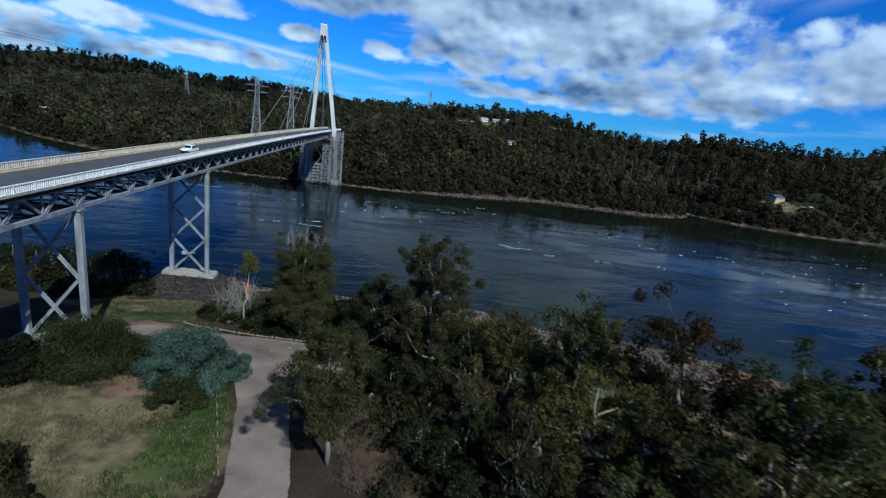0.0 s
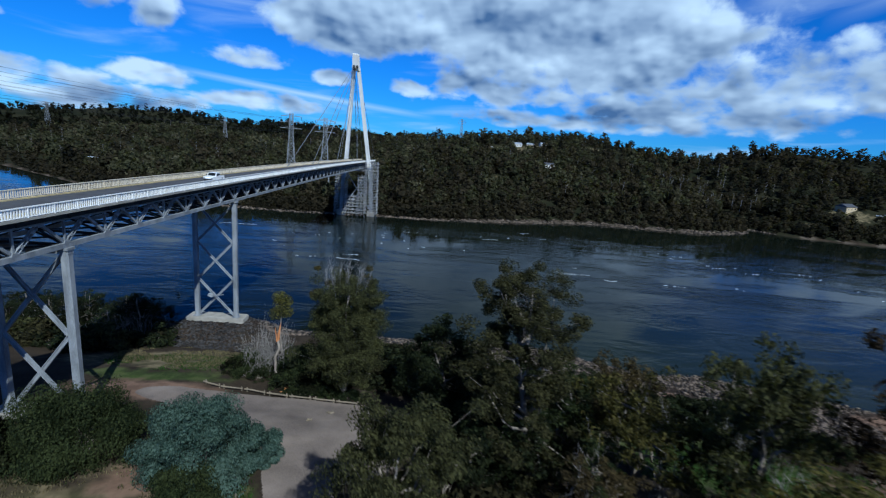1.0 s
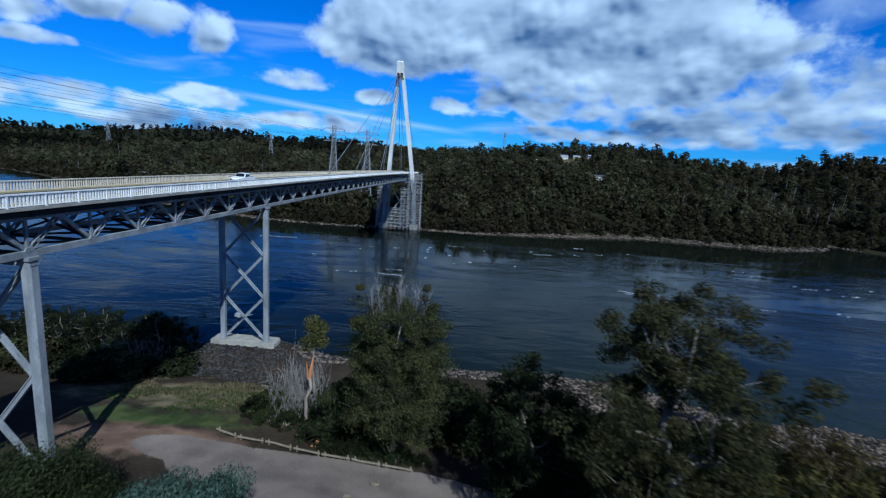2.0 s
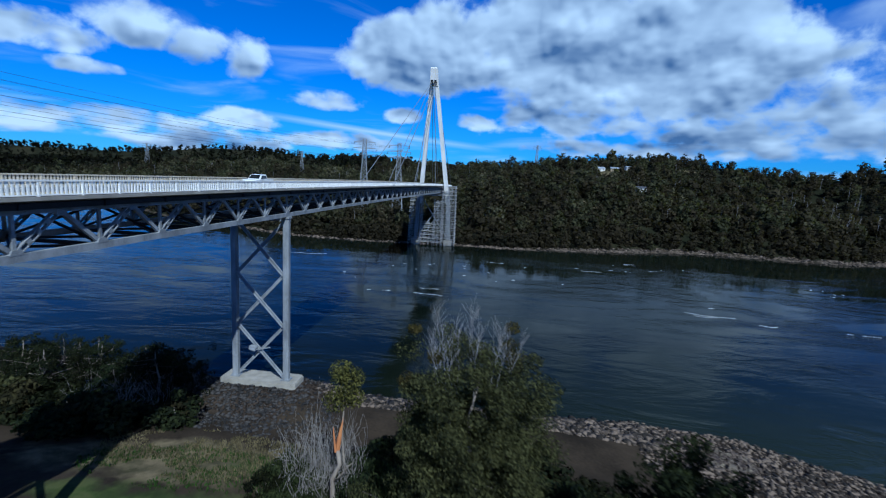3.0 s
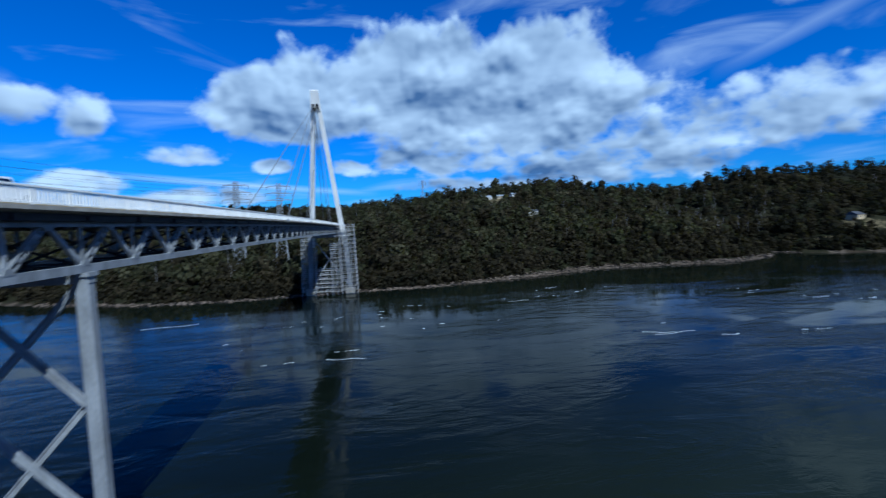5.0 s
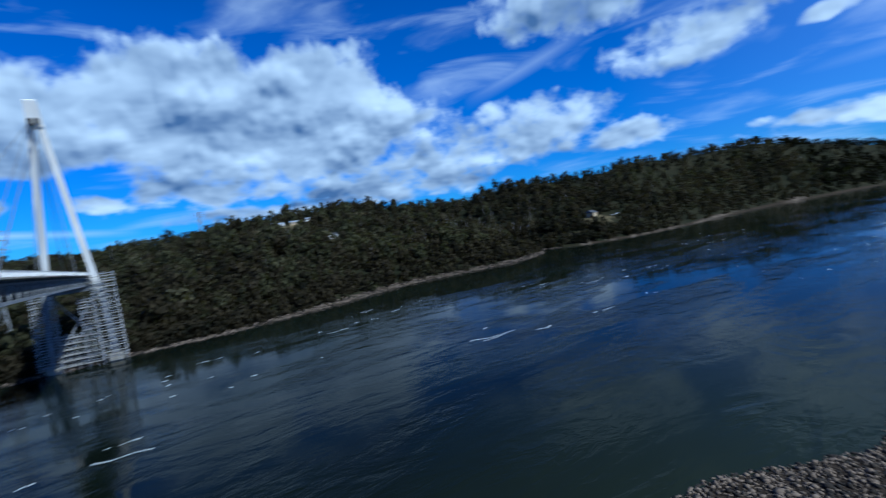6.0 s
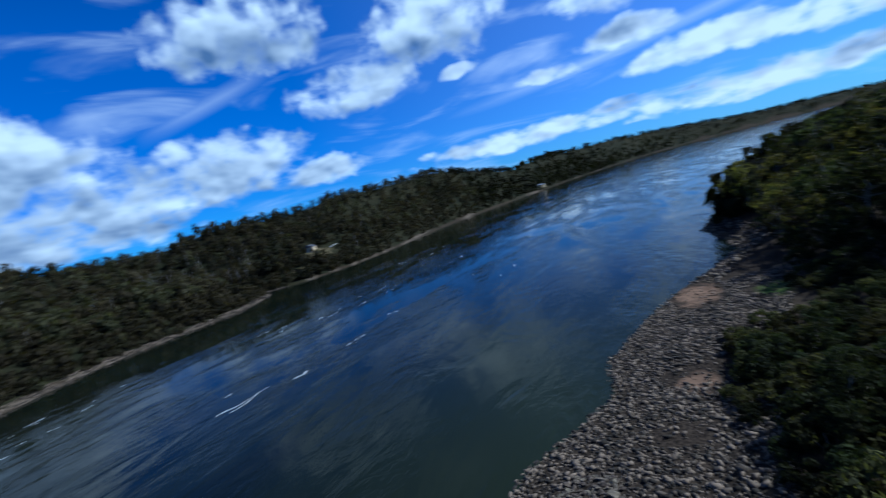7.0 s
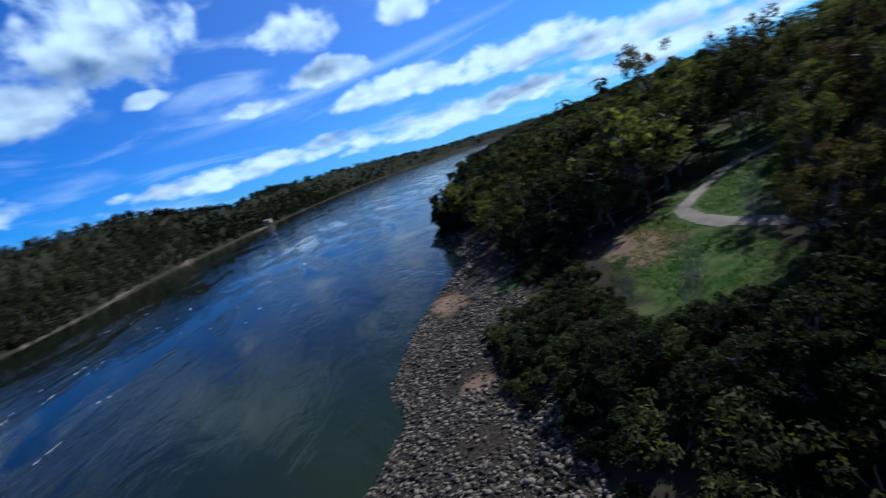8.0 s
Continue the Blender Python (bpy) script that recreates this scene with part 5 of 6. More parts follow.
def broken_tree():
    ob = thing("broken_tree", "broken gum trunk with raw orange split wood", "tree")
    ob.location = (21.6, -29.6, float(land(21.6, -29.6)) - 0.2)
    rng = np.random.default_rng(3)
    m = Mesh()
    limb(m, (0, 0, 0), (0.5, 0.2, 6.6), 0.27, 0.19, rng, 8, 5, 0.03)
    limb(m, (0.2, 0, 3.6), (1.9, 0.5, 5.4), 0.1, 0.03, rng, 5, 3)
    part("trunk", m, BARK, ob, smooth=True)
    sp = Mesh()
    sp.tube([(0.5, 0.2, 6.5), (0.62, 0.22, 7.6), (0.75, 0.25, 8.5), (0.95, 0.25, 9.6)], [0.19, 0.2, 0.12, 0.02], 7)
    sp.tube([(0.35, 0.1, 6.4), (0.2, 0.05, 8.0), (0.15, 0.0, 8.8)], [0.12, 0.09, 0.02], 5)
    part("split_wood", sp, SPLIT, ob, "raw orange split wood")
    c = np.array([[-0.2, 1.6, 10.4], [0.5, 2.0, 11.7], [0.2, 2.2, 13.0], [1.2, 2.2, 10.6], [0.9, 2.6, 12.4]])
    v = cards(rng, c, np.array([1.3, 1.5, 1.3, 1.2, 1.3]), 520, 0.26, 0.3, 2.0)
    st = Mesh()
    limb(st, (0.7, 1.6, 0), (0.5, 2.1, 12.0), 0.16, 0.05, rng, 6, 5, 0.04)
    part("side_stem", st, BARK, ob)
    part("crown", array_mesh("crown", v, leaf_index(len(v) // 3), LEAF_OLIVE), None, ob)


broken_tree()


def grass_tufts():
    """Short tufts of blades over the field and the clearing."""
    rng = np.random.default_rng(77)
    for name, tint, label, areas in (("dry_grass", GRASS_DRY, "tufts of dry straw-coloured grass on the field", ((14, -70, 22, 14, 5200), (5, -20, 14, 7, 2600), (109, -54, 10, 6, 700))),
                                     ("green_grass", GRASS_GREEN, "tufts of green grass beside the road and track", ((27, -69, 5.5, 14, 2600), (5, -24, 13, 5, 1200), (90, -48, 18, 9, 2600), (108, -70, 10, 18, 2600)))):
        rows = []
        for cx, cy, rx, ry, n in areas:
            a, q = rng.uniform(0, 6.283, n), np.sqrt(rng.random(n))
            x, y = cx + rx * q * np.cos(a), cy + ry * q * np.sin(a)
            keep = (along(ROAD, x, y) > 4.2) & (along(TRACK, x, y) > 2.6) & (rough(x, y, 4, 6) > -0.5)
            rows.append(np.stack([x[keep], y[keep], land(x[keep], y[keep]) - 0.02], 1))
        c = np.repeat(np.vstack(rows), 4, 0)
        a = rng.uniform(0, 6.283, len(c))
        side = np.stack([np.cos(a), np.sin(a), np.zeros(len(c))], 1) * rng.uniform(0.03, 0.09, (len(c), 1))
        base = c + np.c_[rng.normal(size=(len(c), 2)) * 0.16, np.zeros(len(c))]
        tip = base + np.c_[rng.normal(size=(len(c), 2)) * 0.14, rng.uniform(0.14, 0.42, len(c))]
        v = np.stack([base - side, base + side, tip], 1).reshape(-1, 3)
        ob = new(name, array_mesh(name, v, leaf_index(len(c)), tint))
        tagged(ob, label, "grass", kind="stuff")


GRASS_DRY = leaf_mat("dry grass blades", (0.20, 0.165, 0.095), (0.09, 0.076, 0.042))
GRASS_GREEN = leaf_mat("green grass blades", (0.048, 0.09, 0.02), (0.024, 0.054, 0.011))
grass_tufts()


# ---- roads, barriers, stones ----
def drape(name, inside, x0, x1, y0, y1, step, lift, material, label, category, kind="structure"):
    """A sheet laid over the ground wherever inside(x, y) is positive."""
    xs, ys = np.arange(x0, x1, step), np.arange(y0, y1, step)
    X, Y = np.meshgrid(xs, ys, indexing="ij")
    ok = inside(X, Y) > 0
    V = np.stack([X, Y, land(X, Y) + lift], -1).reshape(-1, 3)
    ny = len(ys)
    i, j = np.meshgrid(np.arange(len(xs) - 1), np.arange(ny - 1), indexing="ij")
    cell = ok[:-1, :-1] & ok[1:, :-1] & ok[:-1, 1:] & ok[1:, 1:]
    q = np.stack([i * ny + j, (i + 1) * ny + j, (i + 1) * ny + j + 1, i * ny + j + 1], -1)[cell]
    used = np.unique(q)
    idx = np.zeros(len(V), int)
    idx[used] = np.arange(len(used))
    me = array_mesh(name, V[used], idx[q], material)
    me.polygons.foreach_set("use_smooth", [True] * len(me.polygons))
    return tagged(new(name, me), label, category, kind=kind)


def road_shape(x, y):
    lane = 3.3 + 0.15 * rough(x, y, 3, 4) - along(ROAD, x, y)
    park = np.maximum.reduce([spot(x, y, 34, -44.5, 14, 6.2, -6), spot(x, y, 22, -41, 12, 4.2, -8), spot(x, y, 44, -46.5, 6, 4.2), spot(x, y, 35, -51, 8, 6), spot(x, y, 27, -40, 13, 3.2, -11), spot(x, y, 14, -38.2, 9, 2.8, -6)]) - 0.3 + 0.03 * rough(x, y, 2, 5)
    return np.maximum(lane, park * 5)


drape("road", road_shape, 4, 54, -134, -30, 0.16, 0.05, GRAVEL, "pale gravel road widening to a parking area", "road")
drape("track", lambda x, y: 1.9 + 0.2 * rough(x, y, 2, 4) - along(TRACK, x, y), 74, 155, -132, -55, 0.5, 0.06, GRAVEL, "grey dirt track curving through the grass", "track")

LOG = mat("weathered log", (0.22, 0.18, 0.13), (0.12, 0.10, 0.075), scale=1.5, rough=0.9, fine=10)


def barriers():
    rng = np.random.default_rng(9)
    pts = [(12.5, -33.6), (15.5, -34.7), (19.0, -35.1), (22.5, -35.8), (26.0, -36.8), (29.5, -37.5), (33.0, -38.4), (36.5, -39.2)]
    for k, ((ax, ay), (bx, by)) in enumerate(zip(pts, pts[1:])):
        za, zb_ = float(land(ax, ay)), float(land(bx, by))
        ob = thing("log_barrier", "low weathered log rail on short posts", "barrier", "barriers of the parking area")
        ob.location = (ax, ay, za)
        L = Vector((bx - ax, by - ay, zb_ - za)) * 0.93
        m = Mesh()
        limb(m, (0, 0, 0.42), L + Vector((0, 0, 0.42)), 0.13, 0.11, rng, 7, 3, 0.015)
        part("rail", m, LOG, ob)
        for f in (0.08, 0.9):
            part("post", Mesh().tube([L * f + Vector((0.1, 0.16, -0.3)), L * f + Vector((0.1, 0.16, 0.62))], [0.11, 0.1], 7), LOG, ob)


barriers()


def verge_posts():
    first = None
    for k in range(9):
        t = k / 8
        x, y = 26.6 + 6.2 * t, -57.5 - 17.0 * t
        m = pose(x, y, float(land(x, y)))
        if first is None:
            first = thing("verge_post", "short weathered timber post at the road's edge", "post", "posts along the gravel road")
            part("shaft", Mesh().tube([(0, 0, -0.2), (0, 0, 0.72)], [0.09, 0.085], 7), LOG, first)
            part("bevel_top", Mesh().tube([(0, 0, 0.72), (0, 0, 0.77)], [0.085, 0.05], 7), LOG, first)
            first.matrix_basis = m
        else:
            copy_thing(first, m)


verge_posts()


def debris(x, y, r, material, label, seed):
    rng = np.random.default_rng(seed)
    ob = thing("debris_pile", label, "debris", "debris by the parking area")
    ob.location = (x, y, float(land(x, y)) + 0.03)
    for k in range(7):
        a, q = rng.uniform(0, 6.28), rng.uniform(0, r)
        me = Mesh()
        limb(me, (math.cos(a) * q, math.sin(a) * q, 0.08), (math.cos(a + 1) * q + 0.3, math.sin(a + 1) * q, 0.22), 0.13, 0.06, rng, 6, 2, 0.2)
        part("chunk", me, material, ob)


debris(32.8, -41.6, 0.5, LOG, "small dark heap of bark on the gravel", 1)
debris(24.5, -33.6, 0.9, SPLIT, "reddish heap of split wood beside the log rail", 2)
debris(30.5, -44.5, 0.3, LOG, "small dark heap of bark on the gravel", 3)


def stone_meshes(material, count=10):
    out = []
    for k in range(count):
        rng = np.random.default_rng(700 + k)
        bm = bmesh.new()
        bmesh.ops.create_icosphere(bm, subdivisions=1, radius=0.5)
        stretch = rng.uniform((1.1, 0.7, 0.35), (2.1, 1.2, 0.75))
        for v in bm.verts:
            v.co = Vector(v.co) * rng.uniform(0.5, 1.25)
            v.co.x *= stretch[0]
            v.co.y *= stretch[1]
            v.co.z *= stretch[2]
        me = bpy.data.meshes.new("stone")
        bm.to_mesh(me)
        bm.free()
        me.materials.append(material)
        out.append(me)
    return out


DARK_ROCK = mat("dark rubble", (0.05, 0.046, 0.045), (0.014, 0.013, 0.013), scale=0.5, rough=0.9, fine=6, island=0.8, bump=0.5)
STONE = mat("single shore stones", (0.158, 0.126, 0.102), (0.036, 0.029, 0.024), scale=0.8, rough=0.9, fine=6, bump=0.5)
vary_by_object(STONE, 1.0)


def stones():
    rng = np.random.default_rng(17)
    temps = stone_meshes(ROCK)
    singles = stone_meshes(STONE)
    tv = [np.array([tuple(v.co) for v in me.vertices]) for me in temps]
    tf = np.array([tuple(p.vertices) for p in temps[0].polygons])
    X, Y, S = [], [], []

    def sow(n, x0, x1, s0, s1, lo, hi):
        x, s = rng.uniform(x0, x1, n), rng.uniform(s0, s1, n)
        X.append(x), Y.append(np.interp(x, NEAR_X, NEAR_Y) - s / 0.97), S.append(lo + (hi - lo) * 1.5 * rng.random(n) ** 3)

    sow(17000, 58, 150, -1.0, 28, 0.22, 0.62)
    sow(160, 60, 150, -1.5, 26, 0.7, 1.0)
    sow(1200, 150, 300, -0.5, 9, 0.5, 1.4)
    sow(4200, 8, 62, -0.8, 11, 0.3, 0.9)
    sow(500, -60, 8, -0.5, 8, 0.3, 0.9)
    # rubble along the far waterline
    x = rng.uniform(-150, 330, 3200)
    X.append(x), Y.append(np.interp(x, FAR_X, FAR_Y) + rng.uniform(-0.6, 6.5, len(x))), S.append(0.5 + 1.3 * rng.random(len(x)) ** 3)
    x, y, s = np.concatenate(X), np.concatenate(Y), np.concatenate(S)
    ok = ~((abs(x) < 6.7) & (abs(y - 0.3) < 2.4))
    bare = spot(x, y, 100, -14, 4, 7) + spot(x, y, 143, -18, 13, 6) + spot(x, y, 132, -31, 9, 5) + spot(x, y, 92, -24, 5, 3) + spot(x, y, 82, -8, 3, 4)
    ok &= (bare < 0.3) | (rng.random(len(x)) < 0.15)
    x, y, s = x[ok], y[ok], s[ok]
    z = land(x, y) + 0.1 * s
    spin = rng.uniform(0, 6.283, len(x))
    order = np.argsort((x - 72) ** 2 + (y - 2) ** 2)
    for i in order[:300]:
        ob = part("stone", singles[i % 10], None, ground)
        ob.matrix_local = Matrix.LocRotScale((x[i], y[i], z[i]), Euler((rng.normal() * 0.2, rng.normal() * 0.2, spin[i])), (s[i],) * 3)
    vs, fs, k = [], [], 0
    for i in order[300:]:
        c, q = math.cos(spin[i]), math.sin(spin[i])
        t = tv[i % 10] * s[i]
        vs.append(np.stack([t[:, 0] * c - t[:, 1] * q + x[i], t[:, 0] * q + t[:, 1] * c + y[i], t[:, 2] + z[i]], 1))
        fs.append(tf + k)
        k += len(t)
    ob = new("shore_rubble", array_mesh("shore_rubble", np.vstack(vs), np.vstack(fs), ROCK))
    tagged(ob, "grey brown broken rocks along the waterline", "rocks", kind="stuff")
    # dark rubble heaped round the shore pier's footing
    n = 2600
    x, y, s = rng.normal(0.5, 6.0, n), rng.normal(-3.5, 4.6, n), 0.2 + 0.5 * rng.random(n) ** 2
    ok = ~((abs(x) < 6.3) & (abs(y - 0.3) < 2.2)) & (y > -13) & (abs(x) < 13)
    x, y, s = x[ok], y[ok], s[ok]
    z, spin = land(x, y) + 0.08 * s, rng.uniform(0, 6.283, len(x))
    vs, fs, k = [], [], 0
    for i in range(len(x)):
        c, q = math.cos(spin[i]), math.sin(spin[i])
        t = tv[i % 10] * s[i]
        vs.append(np.stack([t[:, 0] * c - t[:, 1] * q + x[i], t[:, 0] * q + t[:, 1] * c + y[i], t[:, 2] + z[i]], 1))
        fs.append(tf + k)
        k += len(t)
    ob = new("pier_rubble", array_mesh("pier_rubble", np.vstack(vs), np.vstack(fs), DARK_ROCK))
    tagged(ob, "dark broken rubble heaped round the pier footing", "rocks", kind="stuff")


# ---- things on and by the bridge ----
PAINT = mat("white car paint", (0.8, 0.8, 0.8), (0.72, 0.73, 0.74), scale=2, rough=0.25, bump=0, spec=0.6)
GLASS = mat("dark car glass", (0.02, 0.025, 0.03), (0.01, 0.012, 0.015), rough=0.08, bump=0, spec=0.8)
RUBBER = mat("tyre rubber", (0.03, 0.03, 0.03), (0.018, 0.018, 0.018), rough=0.85)
CHROME = mat("bright wheel metal", (0.5, 0.5, 0.52), (0.35, 0.35, 0.37), rough=0.3, metal=0.9, bump=0)


def extrude_side(profile, half, inset=0.0):
    """A body from a side outline in y and z, half as wide as given, its top drawn in."""
    zt = max(z for _, z in profile)
    m, n = Mesh(), len(profile)
    vs = []
    for s in (-1, 1):
        vs += [(s * (half - inset * max(0, z - 0.95) / max(zt - 0.95, 0.01)), y, z) for y, z in profile]
    fs = [tuple(range(n)), tuple(reversed(range(n, 2 * n)))] + [(i, i + n, (i + 1) % n + n, (i + 1) % n) for i in range(n)]
    return m.add(vs, fs)


def utility_truck():
    y = -4.0
    ob = thing("utility_truck", "white dual-cab utility truck on the bridge road", "truck")
    ob.matrix_basis = pose(1.85, y, zb(y) + 4.0)
    part("body", extrude_side([(-2.6, 0.45), (-2.65, 0.8), (-2.5, 1.0), (-1.3, 1.1), (0.95, 1.12), (1.0, 1.12), (2.6, 1.12), (2.65, 0.5)], 0.92), PAINT, ob)
    part("cabin", extrude_side([(-1.35, 1.08), (-0.55, 1.72), (0.75, 1.76), (1.0, 1.1)], 0.88, 0.16), PAINT, ob)
    part("windscreen", Mesh().add([(-0.74, -1.25, 1.18), (0.74, -1.25, 1.18), (0.64, -0.63, 1.68), (-0.64, -0.63, 1.68), (-0.74, -1.28, 1.2), (0.74, -1.28, 1.2), (0.64, -0.66, 1.7), (-0.64, -0.66, 1.7)], BOX), GLASS, ob)
    for s in (-1, 1):
        part("side_window", Mesh().add([(s * q, yy, z) for q, yy, z in ((0.87, -0.95, 1.2), (0.86, 0.75, 1.2), (0.77, 0.62, 1.62), (0.77, -0.5, 1.62), (0.9, -0.95, 1.2), (0.89, 0.75, 1.2), (0.8, 0.62, 1.62), (0.8, -0.5, 1.62))], BOX), GLASS, ob)
        part("headlight", Mesh().box((s * 0.72 - 0.16, -2.68, 0.72), (s * 0.72 + 0.16, -2.55, 0.9)), CHROME, ob)
        part("mirror", Mesh().box((s * 1.02 - 0.1, -0.95, 1.18), (s * 1.02 + 0.1, -0.85, 1.38)), RUBBER, ob)
        for yy in (-1.65, 1.6):
            w = part("wheel", Mesh().tube([(s * 0.70, yy, 0.37), (s * 0.94, yy, 0.37)], [0.37, 0.37], 16), RUBBER, ob)
            part("rim", Mesh().tube([(s * 0.90, yy, 0.37), (s * 0.955, yy, 0.37)], [0.22, 0.2], 10), CHROME, w)
    part("bumper", Mesh().box((-0.9, -2.75, 0.42), (0.9, -2.6, 0.68)), RUBBER, ob)
    part("tray_bed", Mesh().box((-0.78, 1.1, 1.124), (0.78, 2.5, 1.14)), RUBBER, ob)


utility_truck()

PLANK = mat("weathered scaffold boards", (0.33, 0.32, 0.31), (0.18, 0.175, 0.165), scale=1, rough=0.9)
NETTING = mat("grey scaffold steel", (0.42, 0.44, 0.47), (0.27, 0.28, 0.30), scale=1, rough=0.5, metal=0.4)


def scaffold(x0, x1, y0, y1, z0, z1, lean, label):
    ob = thing("scaffold", label, "scaffold", "scaffolds round the tower's foot")
    xs, ys = np.linspace(x0, x1, max(2, round((x1 - x0) / 2.2) + 1)), np.linspace(y0, y1, max(2, round((y1 - y0) / 3.0) + 1))
    zs = np.arange(z0 + 0.4, z1 - 0.8, 2.1)

    def out(z):
        return lean * (z1 - z)

    for x in xs:
        for y in ys:
            if min(x - x0, x1 - x, y - y0, y1 - y) < 0.1:
                part("standard", Mesh().tube([(x + out(z0 - 2.5), y, z0 - 2.5), (x, y, z1)], [0.055, 0.055], 5), NETTING, ob)
    for z in zs:
        a, b = x0 + out(z), x1 + out(z)
        for y in (y0, y1):
            part("ledger", Mesh().beam((a - 0.3, y, z + 1.0), (b + 0.3, y, z + 1.0), 0.09, 0.09), NETTING, ob)
            part("walk_board", Mesh().box((a - 0.5, y - 0.3, z - 0.04), (b + 0.5, y + 0.3, z + 0.18)), PLANK, ob)
        for x in (a, b):
            part("ledger", Mesh().beam((x, y0, z + 1.0), (x, y1, z + 1.0), 0.12, 0.12), NETTING, ob)
            part("walk_board", Mesh().box((x - 0.3, y0, z - 0.3), (x + 0.3, y1, z - 0.08)), PLANK, ob)
    for k in range(len(zs) // 2):
        z, i = zs[2 * k], k % (len(xs) - 1)
        part("brace", Mesh().beam((xs[i] + out(z), y0 - 0.12, z), (xs[i + 1] + out(z + 4), y0 - 0.12, z + 4.0), 0.1, 0.1), NETTING, ob)
    return ob


scaffold(5.6, 13.0, 203.2, 212.5, 2.0, 35.5, 0.015, "tall grey steel scaffold with boards round the tower leg")
scaffold(-12.6, -6.2, 203.6, 212.5, 2.0, 32.0, -0.03, "tall grey steel scaffold in the bridge's shade")
scaffold(-6.8, 0.8, 204.0, 207.0, 1.5, 14.5, 0.0, "lower grey steel scaffold between the tower legs")
scaffold(1.2, 5.2, 203.4, 207.6, 1.5, 27.0, 0.02, "stepped grey steel scaffold between the tower legs")


def box_on_brace():
    ob = thing("inspection_platform", "small pale grey box platform on the pier brace", "platform")
    ob.location = (-0.9, -0.9, 13.2)
    part("box", Mesh().add([(x + 0.25 * z, y, z - 0.25 * x) for z in (0, 0.55) for x, y in ((-0.5, -0.35), (0.5, -0.35), (0.5, 0.35), (-0.5, 0.35))], BOX), NETTING, ob, "pale grey metal box")
    part("bracket", Mesh().beam((0.2, 0.1, -0.1), (2.6, 0.5, 0.4), 0.12, 0.12), STEEL_GREY, ob)


box_on_brace()


def pylon_parts(ob, h):
    def w(z):
        return 3.2 - 2.2 * min(z / (h * 0.78), 1.0)

    for a, b in ((-1, -1), (1, -1), (1, 1), (-1, 1)):
        part("leg", Mesh().tube([(a * w(z), b * w(z), z) for z in (-1.5, h * 0.36, h * 0.72, h)], [0.24, 0.21, 0.18, 0.14], 4), STEEL_GREY, ob)
    z, body = 0.0, Mesh()
    while z < h - 1:
        nz = min(z + max(1.3, w(z) * 1.35), h)
        for a, b, c, d in ((-1, -1, 1, -1), (1, -1, 1, 1), (1, 1, -1, 1), (-1, 1, -1, -1)):
            body.beam((a * w(z), b * w(z), z), (c * w(nz), d * w(nz), nz), 0.1, 0.1)
            body.beam((c * w(z), d * w(z), z), (a * w(nz), b * w(nz), nz), 0.1, 0.1)
            body.beam((a * w(nz), b * w(nz), nz), (c * w(nz), d * w(nz), nz), 0.1, 0.1)
        z = nz
    tagged(part("lattice", body, STEEL_GREY, ob), kind="stuff")
    for k, (f, reach) in enumerate(((0.80, 6.4), (0.88, 6.8), (0.96, 6.0))):
        for s in (-1, 1):
            m = Mesh()
            for b in (-0.6, 0.6):
                m.beam((0, b, h * f), (s * reach, 0, h * f), 0.24, 0.24)
                m.beam((0, b, h * f + 1.0), (s * reach, 0, h * f), 0.16, 0.16)
            part("cross_arm", m, STEEL_GREY, ob)
            part("insulator", Mesh().tube([(s * reach, 0, h * f - 0.05), (s * reach, 0, h * f - 1.7)], [0.13, 0.13], 5), STEEL_DARK, ob)


def pylons():
    first = None
    turn = 8
    spots = [((-61, 275), 64.3), ((-37, 284), 63.2), ((-190, -40), 82), ((-168, -32), 81), ((-255, 625), 66), ((-589, 731), 70), ((96, 650), 92)]
    for (x, y), top in spots:
        g = float(land(x, y))
        if first is None:
            first = thing("lattice_pylon", "grey steel lattice power pylon with three cross arms", "pylon", "power pylons")
            pylon_parts(first, 46.0)
            ob = first
        else:
            ob = copy_thing(first, Matrix.Identity(4))
        k = (top - g) / 46.0
        ob.matrix_basis = pose(x, y, g, 0, 0, turn) @ Matrix.Diagonal((min(k, 1.0) * 1.25, min(k, 1.0) * 1.25, k, 1))
    c, s = math.cos(radians(turn)), math.sin(radians(turn))
    for a, b in ((0, 2), (1, 3)):
        (ax, ay), at = spots[a]
        (bx, by), bt = spots[b]
        ga, gb = float(land(ax, ay)), float(land(bx, by))
        for f, reach in ((0.80, 6.4), (0.88, 6.8), (0.96, 6.0)):
            for side in (-1, 1):
                p = Vector((ax + side * reach * 1.25 * c, ay + side * reach * 1.25 * s, ga + (at - ga) * f - 1.7))
                q = Vector((bx + side * reach * 1.25 * c, by + side * reach * 1.25 * s, gb + (bt - gb) * f - 1.7))
                pts = [p.lerp(q, t / 24) - Vector((0, 0, 26 * (t / 24) * (1 - t / 24))) for t in range(25)]
                tagged(new("power_line", Mesh().tube(pts, [0.05] * 25, 4).data("power_line", STEEL_DARK)), "thin dark power cable sagging between pylons", "cable", "power lines")


pylons()

ROOF_BLUE = mat("pale blue metal roof", (0.3, 0.34, 0.4), (0.22, 0.25, 0.3), scale=1, rough=0.5)
ROOF_DARK = mat("dark metal roof", (0.08, 0.085, 0.10), (0.05, 0.052, 0.06), scale=1, rough=0.5)
WALL_WHITE = mat("white house wall", (0.6, 0.59, 0.56), (0.45, 0.44, 0.42), scale=1, rough=0.8)
WALL_TAN = mat("tan house wall", (0.45, 0.36, 0.22), (0.36, 0.28, 0.18), scale=1, rough=0.8)


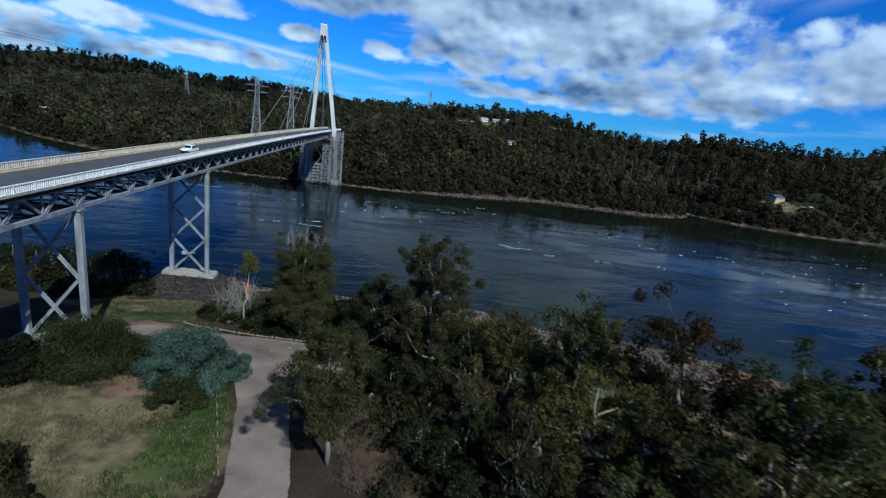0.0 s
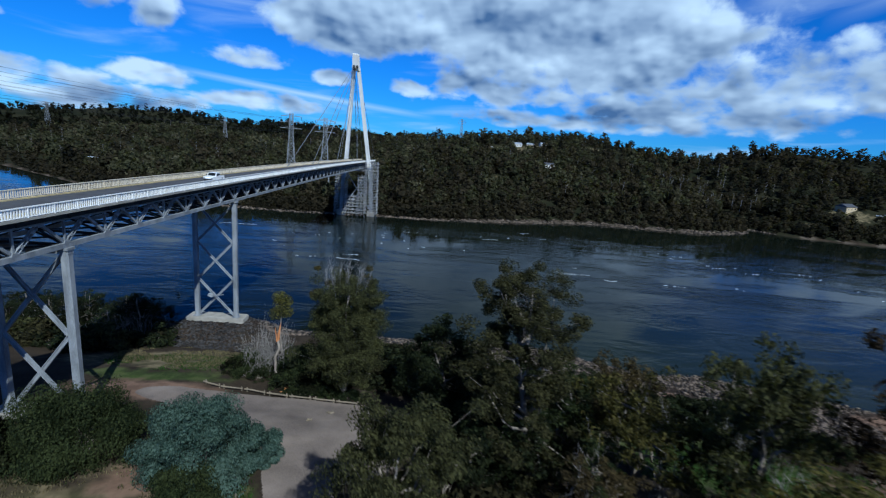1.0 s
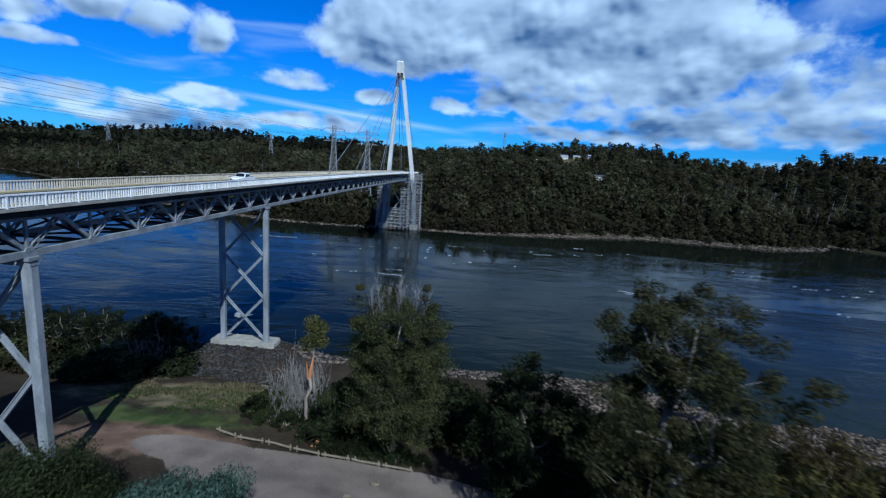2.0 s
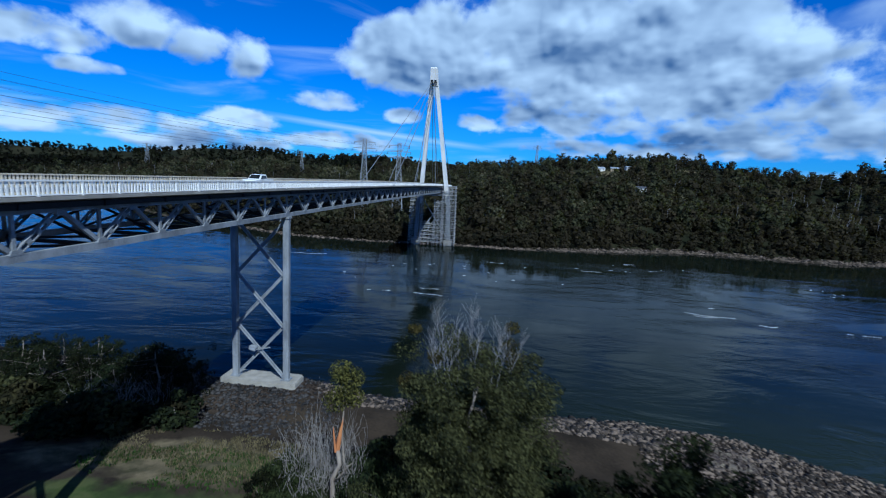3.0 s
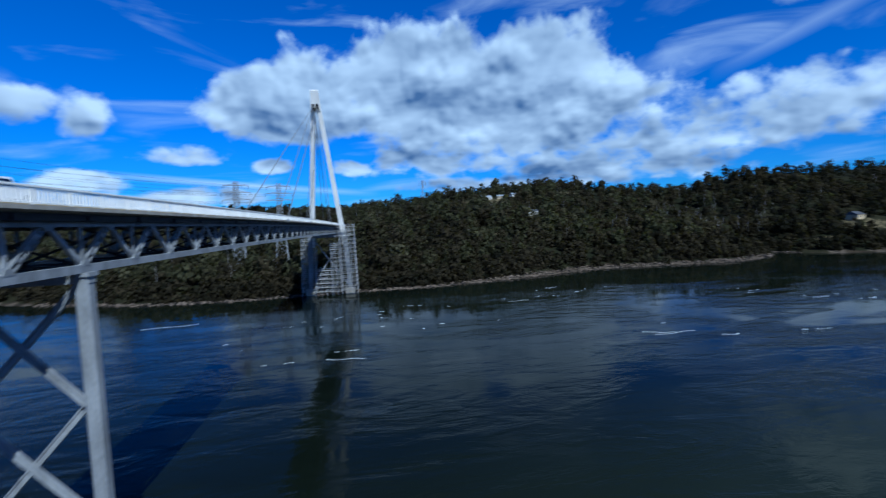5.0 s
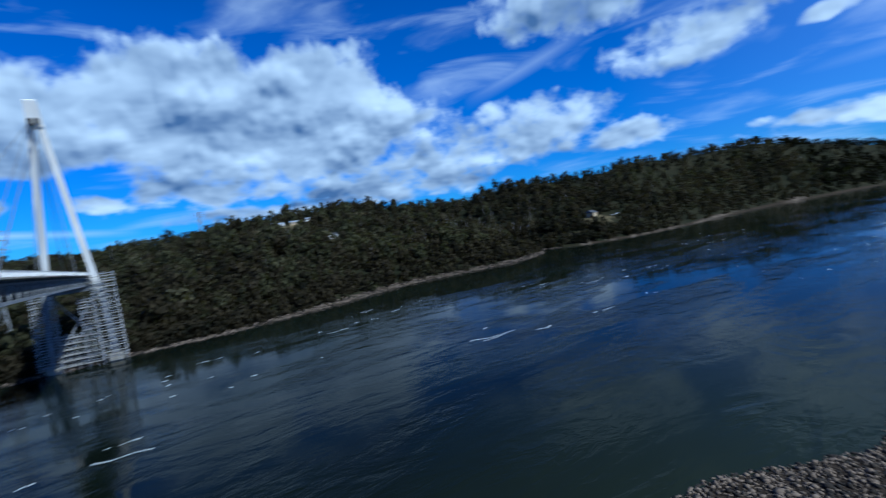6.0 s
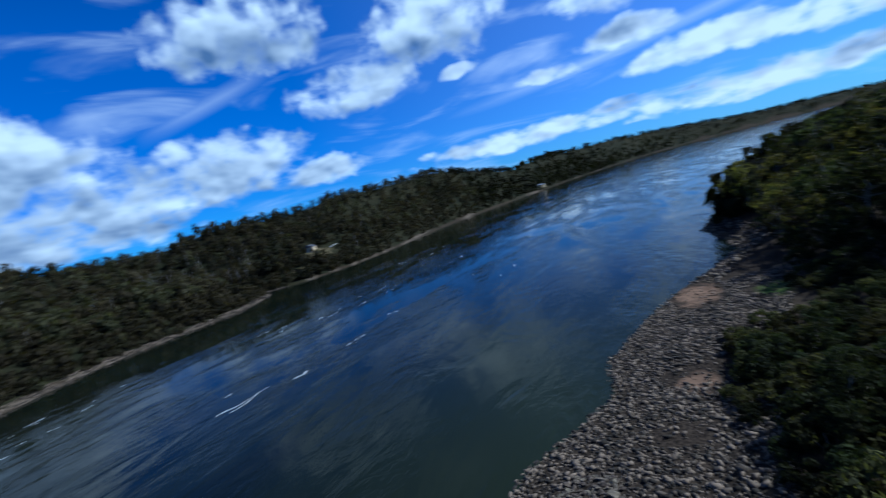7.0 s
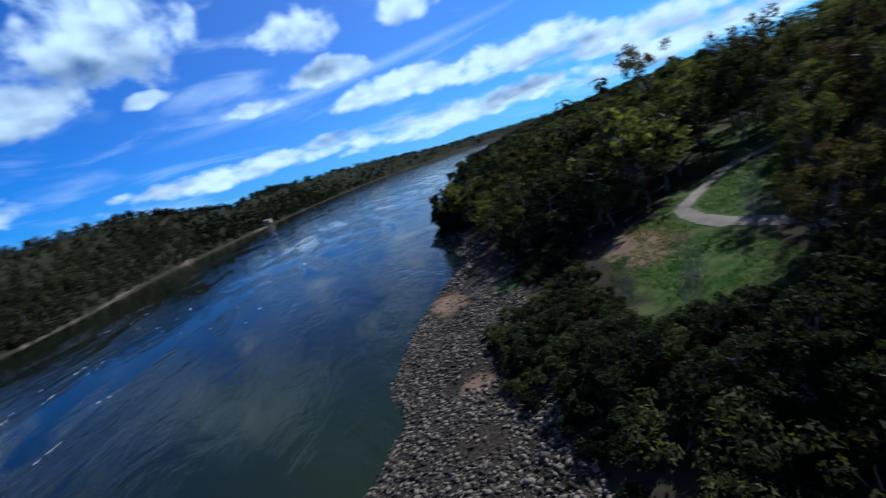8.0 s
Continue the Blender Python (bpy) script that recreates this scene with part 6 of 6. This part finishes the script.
def house(x, y, w, d, h, turn, wall, roof, label):
    ob = thing("house", label, "house", "houses on the far bank")
    ob.matrix_basis = pose(x, y, float(land(x, y)) + 0.1, 0, 0, turn)
    part("wall", Mesh().box((-w / 2, -d / 2, -2.5), (w / 2, d / 2, h)), wall, ob)
    o = 0.5
    rf = Mesh().add([(-w / 2 - o, -d / 2 - o, h), (w / 2 + o, -d / 2 - o, h), (w / 2 + o, 0, h + d * 0.28), (-w / 2 - o, 0, h + d * 0.28), (-w / 2 - o, d / 2 + o, h), (w / 2 + o, d / 2 + o, h)],
                    [(0, 1, 2, 3), (3, 2, 5, 4), (0, 3, 4), (1, 5, 2), (0, 4, 5, 1)])
    part("roof", rf, roof, ob)
    for k in range(3):
        cx = -w / 2 + w * (k + 0.5) / 3
        wn = part("window", Mesh().box((cx - 0.8, -d / 2 - 0.06, 0.9), (cx + 0.8, -d / 2 + 0.02, 2.2)), WALL_WHITE, ob, "white window frame")
        part("pane", Mesh().box((cx - 0.7, -d / 2 - 0.08, 1.0), (cx + 0.7, -d / 2 - 0.05, 2.1)), GLASS, wn)
    part("door", Mesh().box((w / 2 - 0.02, -0.5, 0), (w / 2 + 0.06, 0.5, 2.05)), ROOF_DARK, ob)


def parked_car(x, y, turn):
    ob = thing("car", "small pale car parked on the far bank", "car", "cars on the far bank")
    ob.matrix_basis = pose(x, y, float(land(x, y)) + 0.15, 0, 0, turn)
    part("body", extrude_side([(-2.1, 0.3), (-2.1, 0.8), (-1.2, 0.92), (1.9, 0.95), (2.1, 0.35)], 0.88), PAINT, ob)
    part("cabin", extrude_side([(-1.1, 0.9), (-0.5, 1.4), (1.1, 1.42), (1.7, 0.93)], 0.8, 0.15), GLASS, ob)
    for s in (-1, 1):
        for yy in (-1.3, 1.3):
            part("wheel", Mesh().tube([(s * 0.7, yy, 0.31), (s * 0.9, yy, 0.31)], [0.31, 0.31], 12), RUBBER, ob)


house(172, 393, 10, 6, 3.2, 15, WALL_WHITE, ROOF_DARK, "white house with dark metal roof on the slope")
house(164, 541, 13, 7, 3.2, 10, WALL_WHITE, ROOF_BLUE, "white bungalow with pale metal roof on the hilltop")
house(182, 536, 10, 6, 2.8, -8, WALL_TAN, ROOF_BLUE, "tan bungalow with pale metal roof on the hilltop")
house(197, 534, 7, 5, 2.6, 20, WALL_WHITE, ROOF_BLUE, "small white shed on the hilltop")
house(414, 297, 18, 9, 3.2, 25, WALL_TAN, ROOF_DARK, "low house with a dark roof in a clearing")
house(1246, 193, 17, 10, 5, 60, WALL_TAN, ROOF_BLUE, "tan house with pale roof beside the river")
house(-267, 362, 12, 7, 3.2, 30, WALL_WHITE, ROOF_BLUE, "white cottage among trees on the far bank")
for cx, cy, ct in ((447, 290, 80), (437, 288, 40), (148, 532, 85), (131, 533, 70)):
    parked_car(cx, cy, ct)

FOAM = mat("white river foam", (0.75, 0.78, 0.8), (0.5, 0.55, 0.6), scale=1.2, rough=0.9, fine=5)


def foam_streaks():
    rng = np.random.default_rng(44)
    m = Mesh()
    def blob(x, y, L, W, a):
        ring = []
        for i in range(8):
            t, q = 6.2832 * i / 8, rng.uniform(0.45, 1.0)
            ux, uy = math.cos(t) * L * q, math.sin(t) * W * q
            ring.append((x + ux * math.cos(a) - uy * math.sin(a), y + ux * math.sin(a) + uy * math.cos(a)))
        m.prism(ring, 0.01, 0.05)

    # foam lines where the current folds
    for ax, ay, bx, by in ((9, 92, 19, 90), (101, 93, 110, 90.5), (120, 84, 125, 83.5), (78, 156, 87, 156), (-63, 150, -45, 153), (103, 89.5, 116, 90.5)):
        n = int(math.hypot(bx - ax, by - ay) * 2.2)
        for i in range(n):
            u = (i + rng.random()) / n
            blob(ax + (bx - ax) * u, ay + (by - ay) * u + 0.5 * math.sin(u * 7 + ax), rng.uniform(0.4, 0.9), rng.uniform(0.07, 0.2), 0.2 * math.cos(u * 7 + ax))
    for k in range(95):
        x = rng.uniform(-40, 420)
        lo, hi = float(np.interp(x, NEAR_X, NEAR_Y)), float(np.interp(x, FAR_X, FAR_Y))
        line = 0.64 + 0.12 * math.sin(x / 55) if k % 3 else 0.42 + 0.1 * math.sin(x / 70 + 1)
        y, a = lo + (hi - lo) * (line + rng.normal() * 0.045), rng.normal() * 0.15 + 0.05
        if k % 7 == 0:
            for i in range(9):
                u = rng.uniform(-4, 4)
                blob(x + u, y + u * a + rng.normal() * 0.18, rng.uniform(0.3, 0.9), rng.uniform(0.04, 0.1), a)
        else:
            blob(x, y, rng.uniform(0.4, 1.3), rng.uniform(0.08, 0.24), a)
    tagged(new("foam_streaks", m.data("foam_streaks", FOAM)), "small white foam streaks drifting on the river", "foam", kind="stuff")


foam_streaks()
stones()
